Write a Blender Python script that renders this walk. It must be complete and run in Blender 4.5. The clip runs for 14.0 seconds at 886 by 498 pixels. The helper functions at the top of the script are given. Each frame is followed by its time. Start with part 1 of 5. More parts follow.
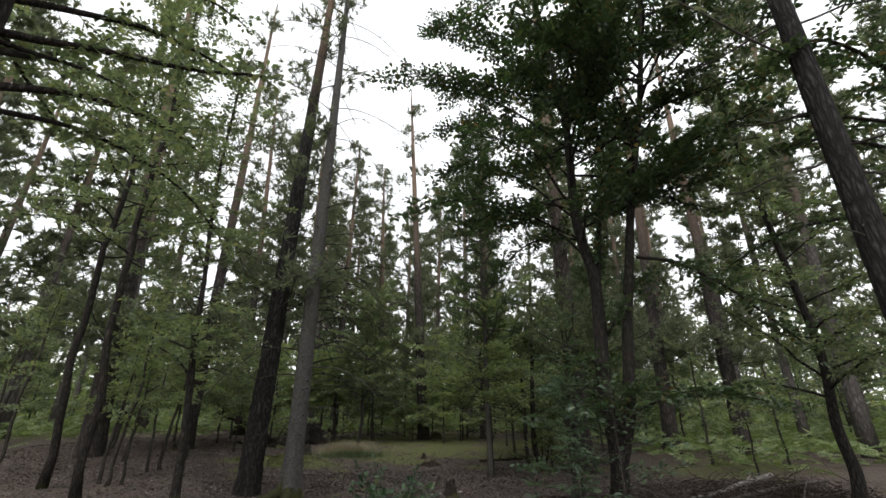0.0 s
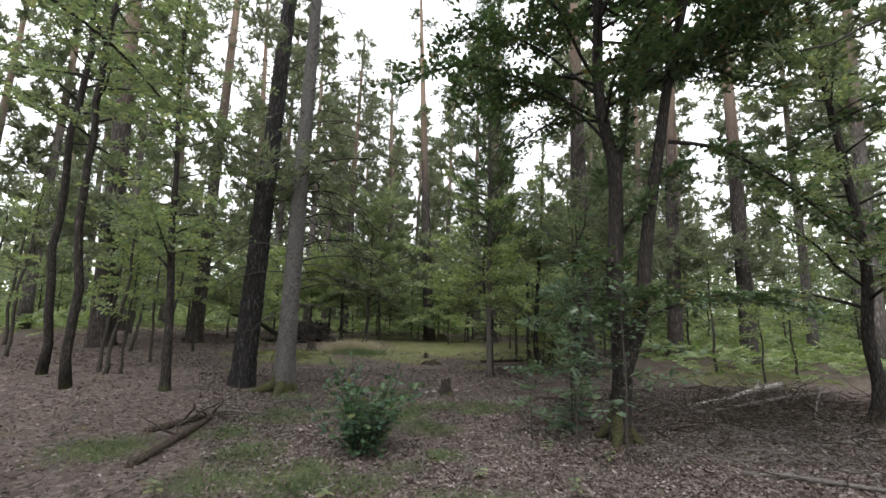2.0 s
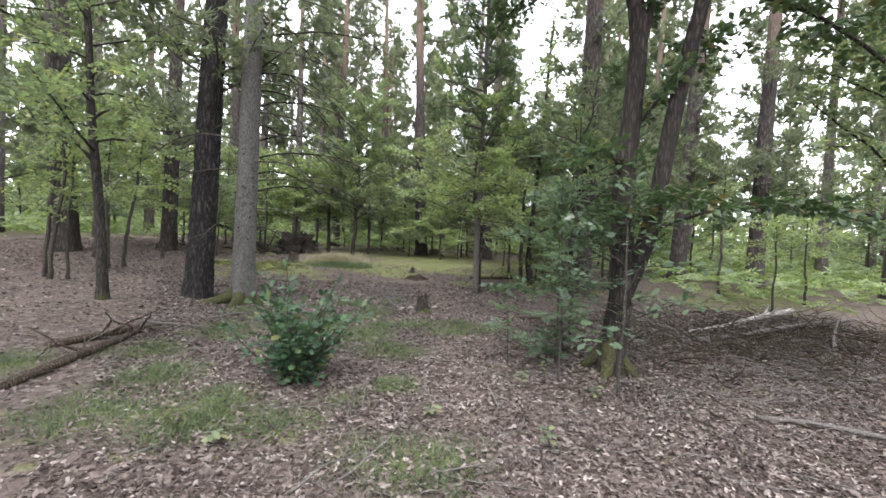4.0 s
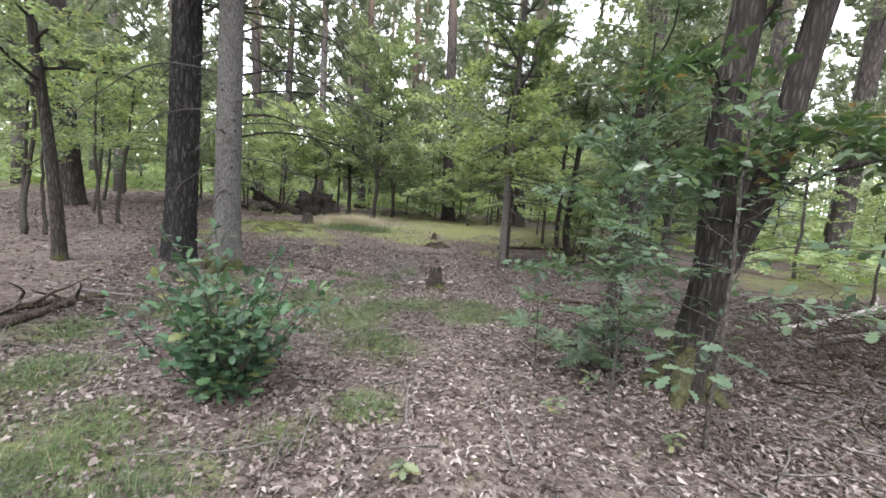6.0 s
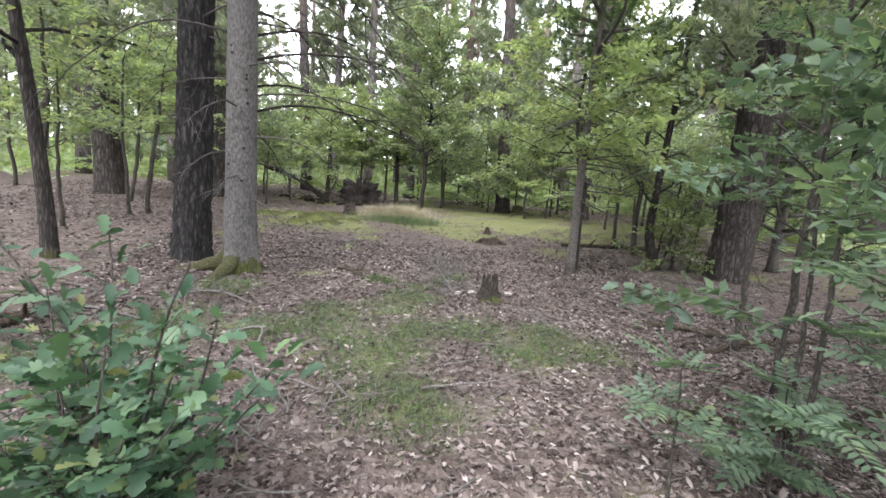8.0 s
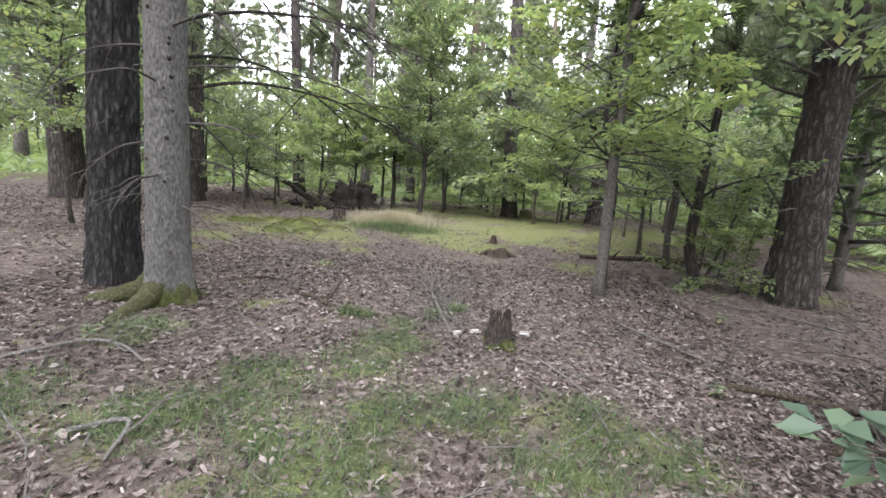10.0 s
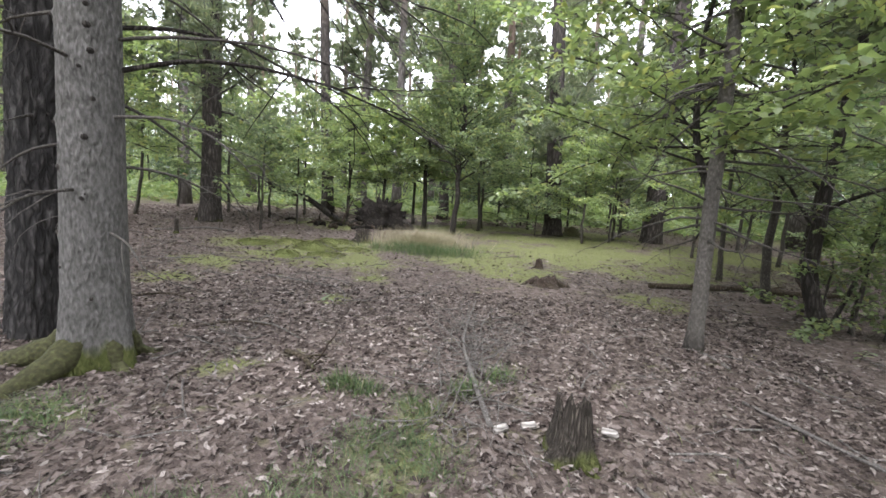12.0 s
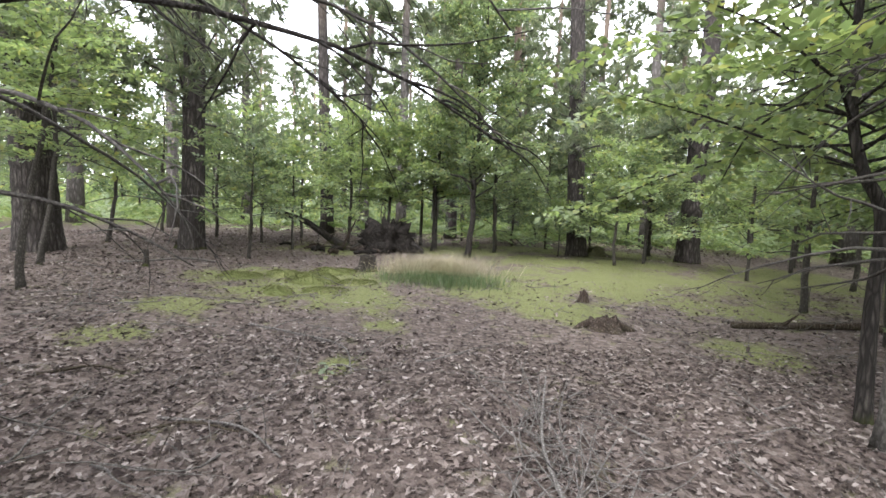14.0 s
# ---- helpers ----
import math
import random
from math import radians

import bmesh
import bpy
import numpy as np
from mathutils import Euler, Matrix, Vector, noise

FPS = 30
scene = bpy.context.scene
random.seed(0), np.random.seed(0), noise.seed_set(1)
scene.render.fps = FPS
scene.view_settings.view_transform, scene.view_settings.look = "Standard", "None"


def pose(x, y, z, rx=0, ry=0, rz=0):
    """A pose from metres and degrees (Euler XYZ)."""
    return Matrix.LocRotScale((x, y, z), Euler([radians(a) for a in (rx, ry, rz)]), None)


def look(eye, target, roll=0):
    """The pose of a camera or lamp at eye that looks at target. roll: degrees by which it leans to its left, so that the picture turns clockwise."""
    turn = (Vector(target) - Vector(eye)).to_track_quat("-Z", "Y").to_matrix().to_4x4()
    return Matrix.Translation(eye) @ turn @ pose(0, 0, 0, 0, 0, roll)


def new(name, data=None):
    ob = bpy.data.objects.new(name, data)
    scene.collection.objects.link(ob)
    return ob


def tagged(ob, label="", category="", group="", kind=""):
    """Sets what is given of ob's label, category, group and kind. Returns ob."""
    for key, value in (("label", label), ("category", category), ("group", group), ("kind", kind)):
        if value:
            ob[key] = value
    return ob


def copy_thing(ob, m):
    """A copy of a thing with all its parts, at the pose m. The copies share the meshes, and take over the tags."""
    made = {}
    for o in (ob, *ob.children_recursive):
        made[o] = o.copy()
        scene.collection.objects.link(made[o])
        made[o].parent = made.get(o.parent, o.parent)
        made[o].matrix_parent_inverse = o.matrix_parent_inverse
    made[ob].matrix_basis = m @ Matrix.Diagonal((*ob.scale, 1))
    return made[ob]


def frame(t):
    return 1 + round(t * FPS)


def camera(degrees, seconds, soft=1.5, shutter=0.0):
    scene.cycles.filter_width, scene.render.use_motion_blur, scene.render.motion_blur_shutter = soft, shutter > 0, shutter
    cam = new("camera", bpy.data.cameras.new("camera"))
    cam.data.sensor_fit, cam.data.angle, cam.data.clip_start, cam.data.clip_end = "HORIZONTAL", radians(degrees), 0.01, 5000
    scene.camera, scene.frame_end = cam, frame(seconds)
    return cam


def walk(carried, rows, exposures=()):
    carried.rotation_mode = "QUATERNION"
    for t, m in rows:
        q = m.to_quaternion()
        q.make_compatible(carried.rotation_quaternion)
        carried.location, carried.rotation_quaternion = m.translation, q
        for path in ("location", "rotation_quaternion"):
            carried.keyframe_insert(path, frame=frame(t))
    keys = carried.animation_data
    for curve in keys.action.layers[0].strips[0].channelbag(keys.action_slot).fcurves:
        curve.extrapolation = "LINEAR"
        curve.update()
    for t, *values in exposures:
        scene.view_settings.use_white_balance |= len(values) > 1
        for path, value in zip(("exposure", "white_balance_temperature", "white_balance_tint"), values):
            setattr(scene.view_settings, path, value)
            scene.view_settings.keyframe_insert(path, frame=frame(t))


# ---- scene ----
cam = camera(92.6, 14.0, soft=1.6)
METRES, EYE, TILT, LEAN, TURN = 10.3, 1.5, 0.0, 0.0, -19.1
ROWS = [
    (0.0, 0.0, 0.0, 0.0, 0.0, 20.67, 0.0),
    (0.5, 0.0117, 0.0288, -0.0062, 0.42, 18.65, -0.42),
    (1.0, 0.0219, 0.0539, -0.0064, 1.01, 15.51, -0.84),
    (1.5, 0.0271, 0.0806, -0.0065, 1.43, 12.18, -1.18),
    (2.0, 0.0346, 0.1064, -0.0088, 1.65, 8.74, -1.48),
    (2.5, 0.049, 0.136, -0.0083, 1.63, 5.83, -1.75),
    (3.0, 0.0594, 0.1653, -0.0119, 1.51, 2.82, -2.17),
    (5.5, 0.0965, 0.3471, -0.0309, 4.75, -6.64, -4.16),
    (6.0, 0.0965, 0.3836, -0.0304, 6.53, -7.24, -4.48),
    (6.5, 0.0896, 0.419, -0.0322, 8.58, -7.91, -4.67),
    (7.0, 0.0836, 0.4563, -0.034, 10.79, -8.59, -4.72),
    (7.5, 0.0802, 0.4924, -0.0319, 12.41, -8.96, -4.63),
    (8.0, 0.0721, 0.5313, -0.0353, 13.51, -9.08, -4.48),
    (10.5, 0.0428, 0.7116, -0.0368, 14.27, -8.5, -4.33),
    (11.0, 0.036, 0.7461, -0.0376, 14.76, -8.09, -4.16),
    (11.5, 0.026, 0.7813, -0.0365, 16.1, -7.49, -3.86),
    (12.0, 0.0138, 0.8186, -0.0396, 18.9, -6.83, -3.54),
    (12.5, -0.0076, 0.8517, -0.0406, 22.28, -6.21, -3.28),
    (13.0, -0.0348, 0.8855, -0.0368, 25.13, -5.8, -3.08),
    (13.5, -0.0548, 0.9162, -0.0355, 24.6, -5.46, -2.86),
    (14.0, -0.0716, 0.9477, -0.0333, 18.81, -4.65, -2.5),
]
EXPOSURES = [(0.0, -0.2, 6500, 10), (1.0, 0.12, 6480, 10.5), (2.0, 0.62, 6400, 11), (3.0, 1.14, 6300, 12), (5.5, 1.72, 6200, 13), (8.0, 1.9, 6150, 14), (10.5, 1.9, 6150, 13), (12.5, 1.68, 6200, 12), (14.0, 1.86, 6200, 12)]
walk(cam, [(t, pose(0, 0, EYE, TILT, LEAN, TURN) @ pose(METRES * x, METRES * y, METRES * z, 90 + pitch, roll, yaw)) for t, x, y, z, yaw, pitch, roll in ROWS], EXPOSURES)

# ---- sky and sun: an even overcast ----
world = bpy.data.worlds.new("overcast_sky")
scene.world = world
world.use_nodes = True
wn, wl = world.node_tree.nodes, world.node_tree.links
sky = wn.new("ShaderNodeTexSky")
sky.sky_type, sky.sun_disc = "NISHITA", False
sky.sun_elevation, sky.sun_rotation, sky.dust_density = radians(48), radians(150), 3.0
sky_gain = wn.new("ShaderNodeVectorMath")
sky_gain.operation = "SCALE"
sky_gain.inputs["Scale"].default_value = 0.12
cloud = wn.new("ShaderNodeMix")
cloud.data_type = "RGBA"
cloud.inputs["Factor"].default_value = 0.88
cloud.inputs["B"].default_value = (1.0, 1.01, 1.03, 1)
SKY_STRENGTH = 1.75
wn["Background"].inputs["Strength"].default_value = SKY_STRENGTH
wl.new(sky.outputs["Color"], sky_gain.inputs[0])
wl.new(sky_gain.outputs["Vector"], cloud.inputs["A"])
wl.new(cloud.outputs["Result"], wn["Background"].inputs["Color"])
sun = new("sun", bpy.data.lights.new("sun", "SUN"))
sun.data.energy, sun.data.angle, sun.data.color = 1.5, radians(25), (1.0, 0.97, 0.92)
sun.matrix_world = look((0, 0, 40), (18, 24, 0))


# ---- materials ----
def ramp(nodes, stops):
    r = nodes.new("ShaderNodeValToRGB")
    while len(r.color_ramp.elements) < len(stops):
        r.color_ramp.elements.new(0.5)
    for el, (at, c) in zip(r.color_ramp.elements, stops):
        el.position, el.color = at, (*c, 1)
    return r


def fresh(name, rough=0.8, specular=0.25):
    m = bpy.data.materials.new(name)
    m.use_nodes = True
    n, l = m.node_tree.nodes, m.node_tree.links
    b = n["Principled BSDF"]
    b.inputs["Roughness"].default_value = rough
    b.inputs["Specular IOR Level"].default_value = specular
    return m, n, l, b


def mapped(n, l, scale, kind="ShaderNodeTexNoise", detail=4.0, feature=None, vector=None):
    """A noise or cell texture on object coordinates, stretched by scale."""
    tc = n.new("ShaderNodeTexCoord")
    mp = n.new("ShaderNodeMapping")
    mp.inputs["Scale"].default_value = scale
    l.new(tc.outputs["Object"], mp.inputs["Vector"])
    tex = n.new(kind)
    tex.inputs["Scale"].default_value = 1.0
    if kind == "ShaderNodeTexNoise":
        tex.inputs["Detail"].default_value = detail
    if feature:
        tex.feature = feature
    l.new(mp.outputs["Vector"], tex.inputs["Vector"])
    return tex


def mix_colour(n, l, fac, a, b):
    mx = n.new("ShaderNodeMix")
    mx.data_type = "RGBA"
    for key, v in (("Factor", fac), ("A", a), ("B", b)):
        if isinstance(v, (int, float)):
            mx.inputs[key].default_value = v
        elif isinstance(v, tuple):
            mx.inputs[key].default_value = (*v, 1)
        else:
            l.new(v, mx.inputs[key])
    return mx.outputs["Result"]


def maths(n, l, op, a, b=0.0, clamp=False):
    k = n.new("ShaderNodeMath")
    k.operation, k.use_clamp = op, clamp
    for i, v in enumerate((a, b)):
        if isinstance(v, (int, float)):
            k.inputs[i].default_value = v
        else:
            l.new(v, k.inputs[i])
    return k.outputs[0]


def bark(name, dark, mid, light, grain=(26, 26, 5), crack=(16, 16, 4), bump=0.6, moss=0.0, moss_top=0.6, upper=None, upper_from=9.0, crackle=1.0):
    """Bark with plates, grain and cracks; moss grows on the foot, and the upper bole may have a colour of its own."""
    m, n, l, b = fresh(name, 0.9, 0.15)
    fine = mapped(n, l, grain, detail=8.0)
    broad = mapped(n, l, (2.2, 2.2, 0.7), detail=3.0)
    cell = mapped(n, l, crack, "ShaderNodeTexVoronoi", feature="DISTANCE_TO_EDGE")
    stray = mapped(n, l, tuple(c * 0.8 for c in crack), detail=3.0)
    bend = n.new("ShaderNodeVectorMath")
    bend.operation = "MULTIPLY_ADD"
    bend.inputs[1].default_value = (0.7, 0.7, 0.7)
    l.new(stray.outputs["Color"], bend.inputs[0])
    l.new(cell.inputs["Vector"].links[0].from_socket, bend.inputs[2])
    l.new(bend.outputs["Vector"], cell.inputs["Vector"])
    tone = ramp(n, [(0.3, dark), (0.5, mid), (0.72, light)])
    l.new(fine.outputs["Fac"], tone.inputs["Fac"])
    gap = ramp(n, [(0.03, (0, 0, 0)), (0.3, (1, 1, 1))])
    l.new(cell.outputs["Distance"], gap.inputs["Fac"])
    cover = maths(n, l, "ADD", maths(n, l, "MULTIPLY", gap.outputs["Color"], crackle), 1.0 - crackle)
    col = mix_colour(n, l, cover, dark, tone.outputs["Color"])
    col = mix_colour(n, l, maths(n, l, "MULTIPLY", broad.outputs["Fac"], 0.5), col, mid)
    z = n.new("ShaderNodeSeparateXYZ")
    tc = n.new("ShaderNodeTexCoord")
    l.new(tc.outputs["Object"], z.inputs["Vector"])
    if upper:
        mr = n.new("ShaderNodeMapRange")
        mr.inputs["From Min"].default_value, mr.inputs["From Max"].default_value = upper_from - 3, upper_from + 4
        l.new(z.outputs["Z"], mr.inputs["Value"])
        col = mix_colour(n, l, mr.outputs["Result"], col, upper)
    if moss:
        mr = n.new("ShaderNodeMapRange")
        mr.inputs["From Min"].default_value, mr.inputs["From Max"].default_value = moss_top, 0.0
        mr.inputs["To Min"].default_value, mr.inputs["To Max"].default_value = -0.4, 0.75
        l.new(z.outputs["Z"], mr.inputs["Value"])
        patch = mapped(n, l, (5, 5, 2.5), detail=5.0)
        grown = maths(n, l, "ADD", mr.outputs["Result"], patch.outputs["Fac"])
        grown = maths(n, l, "MULTIPLY", maths(n, l, "SUBTRACT", grown, 0.95), 6.0 * moss, clamp=True)
        green = ramp(n, [(0.3, (0.035, 0.045, 0.012)), (0.7, (0.088, 0.092, 0.032))])
        l.new(fine.outputs["Fac"], green.inputs["Fac"])
        col = mix_colour(n, l, grown, col, green.outputs["Color"])
    l.new(col, b.inputs["Base Color"])
    bp = n.new("ShaderNodeBump")
    bp.inputs["Strength"].default_value, bp.inputs["Distance"].default_value = bump, 0.02
    height = maths(n, l, "ADD", maths(n, l, "MULTIPLY", gap.outputs["Color"], 0.7 * crackle), fine.outputs["Fac"])
    l.new(height, bp.inputs["Height"])
    l.new(bp.outputs["Normal"], b.inputs["Normal"])
    return m


def leafy(name, stops, translucent=0.35, rough=0.4, specular=0.6):
    """Leaves: each one has a tone of its own, and some light comes through."""
    m, n, l, b = fresh(name, rough, specular)
    geo = n.new("ShaderNodeNewGeometry")
    tone = ramp(n, stops)
    l.new(geo.outputs["Random Per Island"], tone.inputs["Fac"])
    broad = mapped(n, l, (1.3, 1.3, 1.3), detail=2.0)
    hsv = n.new("ShaderNodeHueSaturation")
    mr = n.new("ShaderNodeMapRange")
    mr.inputs["From Min"].default_value, mr.inputs["From Max"].default_value = 0.3, 0.7
    mr.inputs["To Min"].default_value, mr.inputs["To Max"].default_value = 0.75, 1.25
    l.new(broad.outputs["Fac"], mr.inputs["Value"])
    l.new(mr.outputs["Result"], hsv.inputs["Value"])
    l.new(tone.outputs["Color"], hsv.inputs["Color"])
    l.new(hsv.outputs["Color"], b.inputs["Base Color"])
    if translucent:
        tr = n.new("ShaderNodeBsdfTranslucent")
        warm = n.new("ShaderNodeMix")
        warm.data_type, warm.blend_type = "RGBA", "MULTIPLY"
        warm.inputs["Factor"].default_value = 1.0
        warm.inputs["B"].default_value = (1.5, 1.58, 1.0, 1)
        l.new(hsv.outputs["Color"], warm.inputs["A"])
        l.new(warm.outputs["Result"], tr.inputs["Color"])
        mx = n.new("ShaderNodeMixShader")
        mx.inputs["Fac"].default_value = translucent
        l.new(b.outputs["BSDF"], mx.inputs[1])
        l.new(tr.outputs["BSDF"], mx.inputs[2])
        l.new(mx.outputs["Shader"], n["Material Output"].inputs["Surface"])
    return m


# pine bark for far trees: distance haze is painted in as a paler colour
HAZED_PINE_BARK = bark("hazed_pine_bark", (0.06, 0.053, 0.049), (0.15, 0.135, 0.126), (0.25, 0.23, 0.218), (24, 24, 6), (10, 10, 2.6), 0.9, 0.4, 0.3, (0.27, 0.2, 0.155), 12.0)
PINE_BARK = bark("pine_bark", (0.01, 0.009, 0.009), (0.04, 0.037, 0.036), (0.115, 0.107, 0.105), (34, 34, 9), (15, 15, 3.0), 1.0, 0.5, 0.25, (0.21, 0.145, 0.105), 13.0)
OLD_PINE_BARK = bark("old_pine_bark", (0.017, 0.0145, 0.0135), (0.07, 0.06, 0.055), (0.16, 0.14, 0.13), (30, 30, 8), (13, 13, 2.6), 1.0, 0.5, 0.3, (0.235, 0.17, 0.13), 11.0)
SPRUCE_BARK = bark("spruce_bark", (0.032, 0.03, 0.028), (0.1, 0.095, 0.09), (0.185, 0.177, 0.17), (46, 46, 20), (26, 26, 13), 0.9, 1.0, 0.85, crackle=0.3)
OAK_BARK = bark("oak_bark", (0.014, 0.012, 0.011), (0.045, 0.039, 0.035), (0.12, 0.105, 0.09), (40, 40, 6), (30, 30, 5), 0.7, 0.4, 0.7)
GREY_BARK = bark("young_spruce_bark", (0.035, 0.031, 0.028), (0.09, 0.082, 0.073), (0.165, 0.152, 0.14), (40, 40, 26), (34, 34, 20), 0.4, 0.25, 0.4, crackle=0.5)
SAPLING_BARK = bark("sapling_bark", (0.025, 0.022, 0.02), (0.07, 0.062, 0.052), (0.15, 0.135, 0.115), (60, 60, 18), (50, 50, 16), 0.4, 0.6, 0.3)
DEAD_BARK = bark("dead_twig_bark", (0.04, 0.036, 0.033), (0.092, 0.083, 0.076), (0.17, 0.155, 0.143), (60, 60, 60), (40, 40, 40), 0.3)
TWIG_GREY = bark("grey_twig_bark", (0.06, 0.055, 0.051), (0.15, 0.137, 0.127), (0.26, 0.24, 0.222), (60, 60, 60), (40, 40, 40), 0.3)
ROTTEN = bark("rotten_wood", (0.022, 0.016, 0.013), (0.075, 0.055, 0.044), (0.17, 0.132, 0.108), (60, 60, 12), (30, 30, 6), 0.8, 0.07, 0.4)
STUMP_WOOD = bark("weathered_stump", (0.014, 0.012, 0.01), (0.065, 0.054, 0.045), (0.19, 0.165, 0.14), (90, 90, 8), (50, 50, 4), 1.0, 0.9, 0.36)
BIRCH = bark("birch_bark", (0.07, 0.06, 0.055), (0.42, 0.39, 0.36), (0.58, 0.55, 0.52), (14, 14, 40), (6, 6, 30), 0.3)
MOSSY_LOG = bark("mossy_log_bark", (0.02, 0.019, 0.012), (0.048, 0.048, 0.023), (0.095, 0.095, 0.04), (34, 34, 34), (16, 16, 16), 0.7, crackle=0.2)

OAK_LEAF = leafy("oak_leaf", [(0.0, (0.095, 0.125, 0.078)), (0.5, (0.142, 0.178, 0.108)), (0.85, (0.18, 0.22, 0.122)), (0.97, (0.24, 0.24, 0.12))], 0.5)
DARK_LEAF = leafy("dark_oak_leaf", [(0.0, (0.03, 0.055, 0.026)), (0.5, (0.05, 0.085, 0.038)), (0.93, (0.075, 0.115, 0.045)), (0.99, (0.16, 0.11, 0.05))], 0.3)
BUSH_LEAF = leafy("bush_leaf", [(0.0, (0.026, 0.058, 0.032)), (0.5, (0.045, 0.09, 0.046)), (0.9, (0.075, 0.13, 0.062)), (0.99, (0.15, 0.16, 0.06))], 0.25, 0.5, 0.35)
# brighter copy of the oak leaf: the sunlit look is in its base colour
LIT_TONE_LEAF = leafy("oak_leaf_lit_tone", [(0.0, (0.125, 0.165, 0.088)), (0.5, (0.18, 0.225, 0.115)), (0.85, (0.22, 0.265, 0.125)), (0.98, (0.28, 0.28, 0.12))], 0.5)
ROWAN_LEAF = leafy("rowan_leaf", [(0.0, (0.06, 0.095, 0.062)), (0.6, (0.095, 0.138, 0.09)), (1.0, (0.125, 0.172, 0.1))], 0.4, 0.5, 0.35)
# pine needles made lighter and greyer, to paint in the haze between the trees
HAZED_NEEDLES = leafy("hazed_pine_needles", [(0.0, (0.09, 0.108, 0.08)), (0.6, (0.14, 0.16, 0.115)), (1.0, (0.185, 0.19, 0.14))], 0.5, 0.6, 0.2)
SPRUCE_NEEDLES = leafy("spruce_needles", [(0.0, (0.025, 0.045, 0.018)), (0.6, (0.045, 0.075, 0.025)), (1.0, (0.075, 0.105, 0.035))], 0.15, 0.6, 0.2)
FERN = leafy("bracken_frond", [(0.0, (0.11, 0.165, 0.06)), (0.6, (0.17, 0.23, 0.09)), (1.0, (0.25, 0.28, 0.13))], 0.35)
GRASS = leafy("grass_blade", [(0.0, (0.05, 0.074, 0.036)), (0.5, (0.07, 0.105, 0.047)), (0.85, (0.105, 0.135, 0.062)), (1.0, (0.2, 0.175, 0.11))], 0.3, 0.6, 0.2)
DRY_GRASS = leafy("dry_grass_blade", [(0.0, (0.2, 0.17, 0.125)), (0.6, (0.3, 0.26, 0.2)), (1.0, (0.42, 0.38, 0.31))], 0.3, 0.7, 0.15)
MOSS = leafy("moss_tuft", [(0.0, (0.085, 0.095, 0.036)), (0.6, (0.135, 0.148, 0.058)), (1.0, (0.195, 0.2, 0.09))], 0.15, 0.9, 0.1)
LITTER = leafy("fallen_leaf", [(0.0, (0.022, 0.016, 0.014)), (0.3, (0.062, 0.047, 0.042)), (0.6, (0.118, 0.094, 0.084)), (0.86, (0.172, 0.143, 0.13)), (0.95, (0.22, 0.19, 0.174)), (1.0, (0.29, 0.255, 0.235))], 0.0, 0.85, 0.15)


def ground_material():
    m, n, l, b = fresh("forest_floor", 0.95, 0.1)
    cell = mapped(n, l, (19, 19, 19), "ShaderNodeTexVoronoi")
    sep = n.new("ShaderNodeSeparateColor")
    l.new(cell.outputs["Color"], sep.inputs["Color"])
    leaves = ramp(n, [(0.0, (0.025, 0.018, 0.015)), (0.4, (0.07, 0.053, 0.046)), (0.75, (0.125, 0.1, 0.089)), (1.0, (0.21, 0.178, 0.16))])
    l.new(sep.outputs["Red"], leaves.inputs["Fac"])
    fine = mapped(n, l, (55, 55, 55), detail=6.0)
    soil = ramp(n, [(0.3, (0.025, 0.019, 0.016)), (0.7, (0.12, 0.096, 0.085))])
    l.new(fine.outputs["Fac"], soil.inputs["Fac"])
    col = mix_colour(n, l, 0.45, leaves.outputs["Color"], soil.outputs["Color"])
    broad = mapped(n, l, (0.5, 0.5, 0.5), detail=4.0)
    col = mix_colour(n, l, maths(n, l, "MULTIPLY", broad.outputs["Fac"], 0.35), col, (0.16, 0.128, 0.113))
    at = n.new("ShaderNodeAttribute")
    at.attribute_name = "moss"
    edge = mapped(n, l, (3.5, 3.5, 3.5), detail=8.0)
    grown = maths(n, l, "SUBTRACT", maths(n, l, "ADD", at.outputs["Fac"], maths(n, l, "MULTIPLY", edge.outputs["Fac"], 1.9)), 1.25)
    grown = maths(n, l, "MULTIPLY", grown, 2.2, clamp=True)
    green = ramp(n, [(0.28, (0.055, 0.062, 0.026)), (0.5, (0.125, 0.136, 0.052)), (0.72, (0.19, 0.2, 0.085))])
    l.new(fine.outputs["Fac"], green.inputs["Fac"])
    col = mix_colour(n, l, maths(n, l, "MULTIPLY", grown, 0.85), col, green.outputs["Color"])
    l.new(col, b.inputs["Base Color"])
    bp = n.new("ShaderNodeBump")
    bp.inputs["Strength"].default_value, bp.inputs["Distance"].default_value = 0.8, 0.02
    l.new(maths(n, l, "ADD", fine.outputs["Fac"], cell.outputs["Distance"]), bp.inputs["Height"])
    l.new(bp.outputs["Normal"], b.inputs["Normal"])
    return m


FLOOR = ground_material()


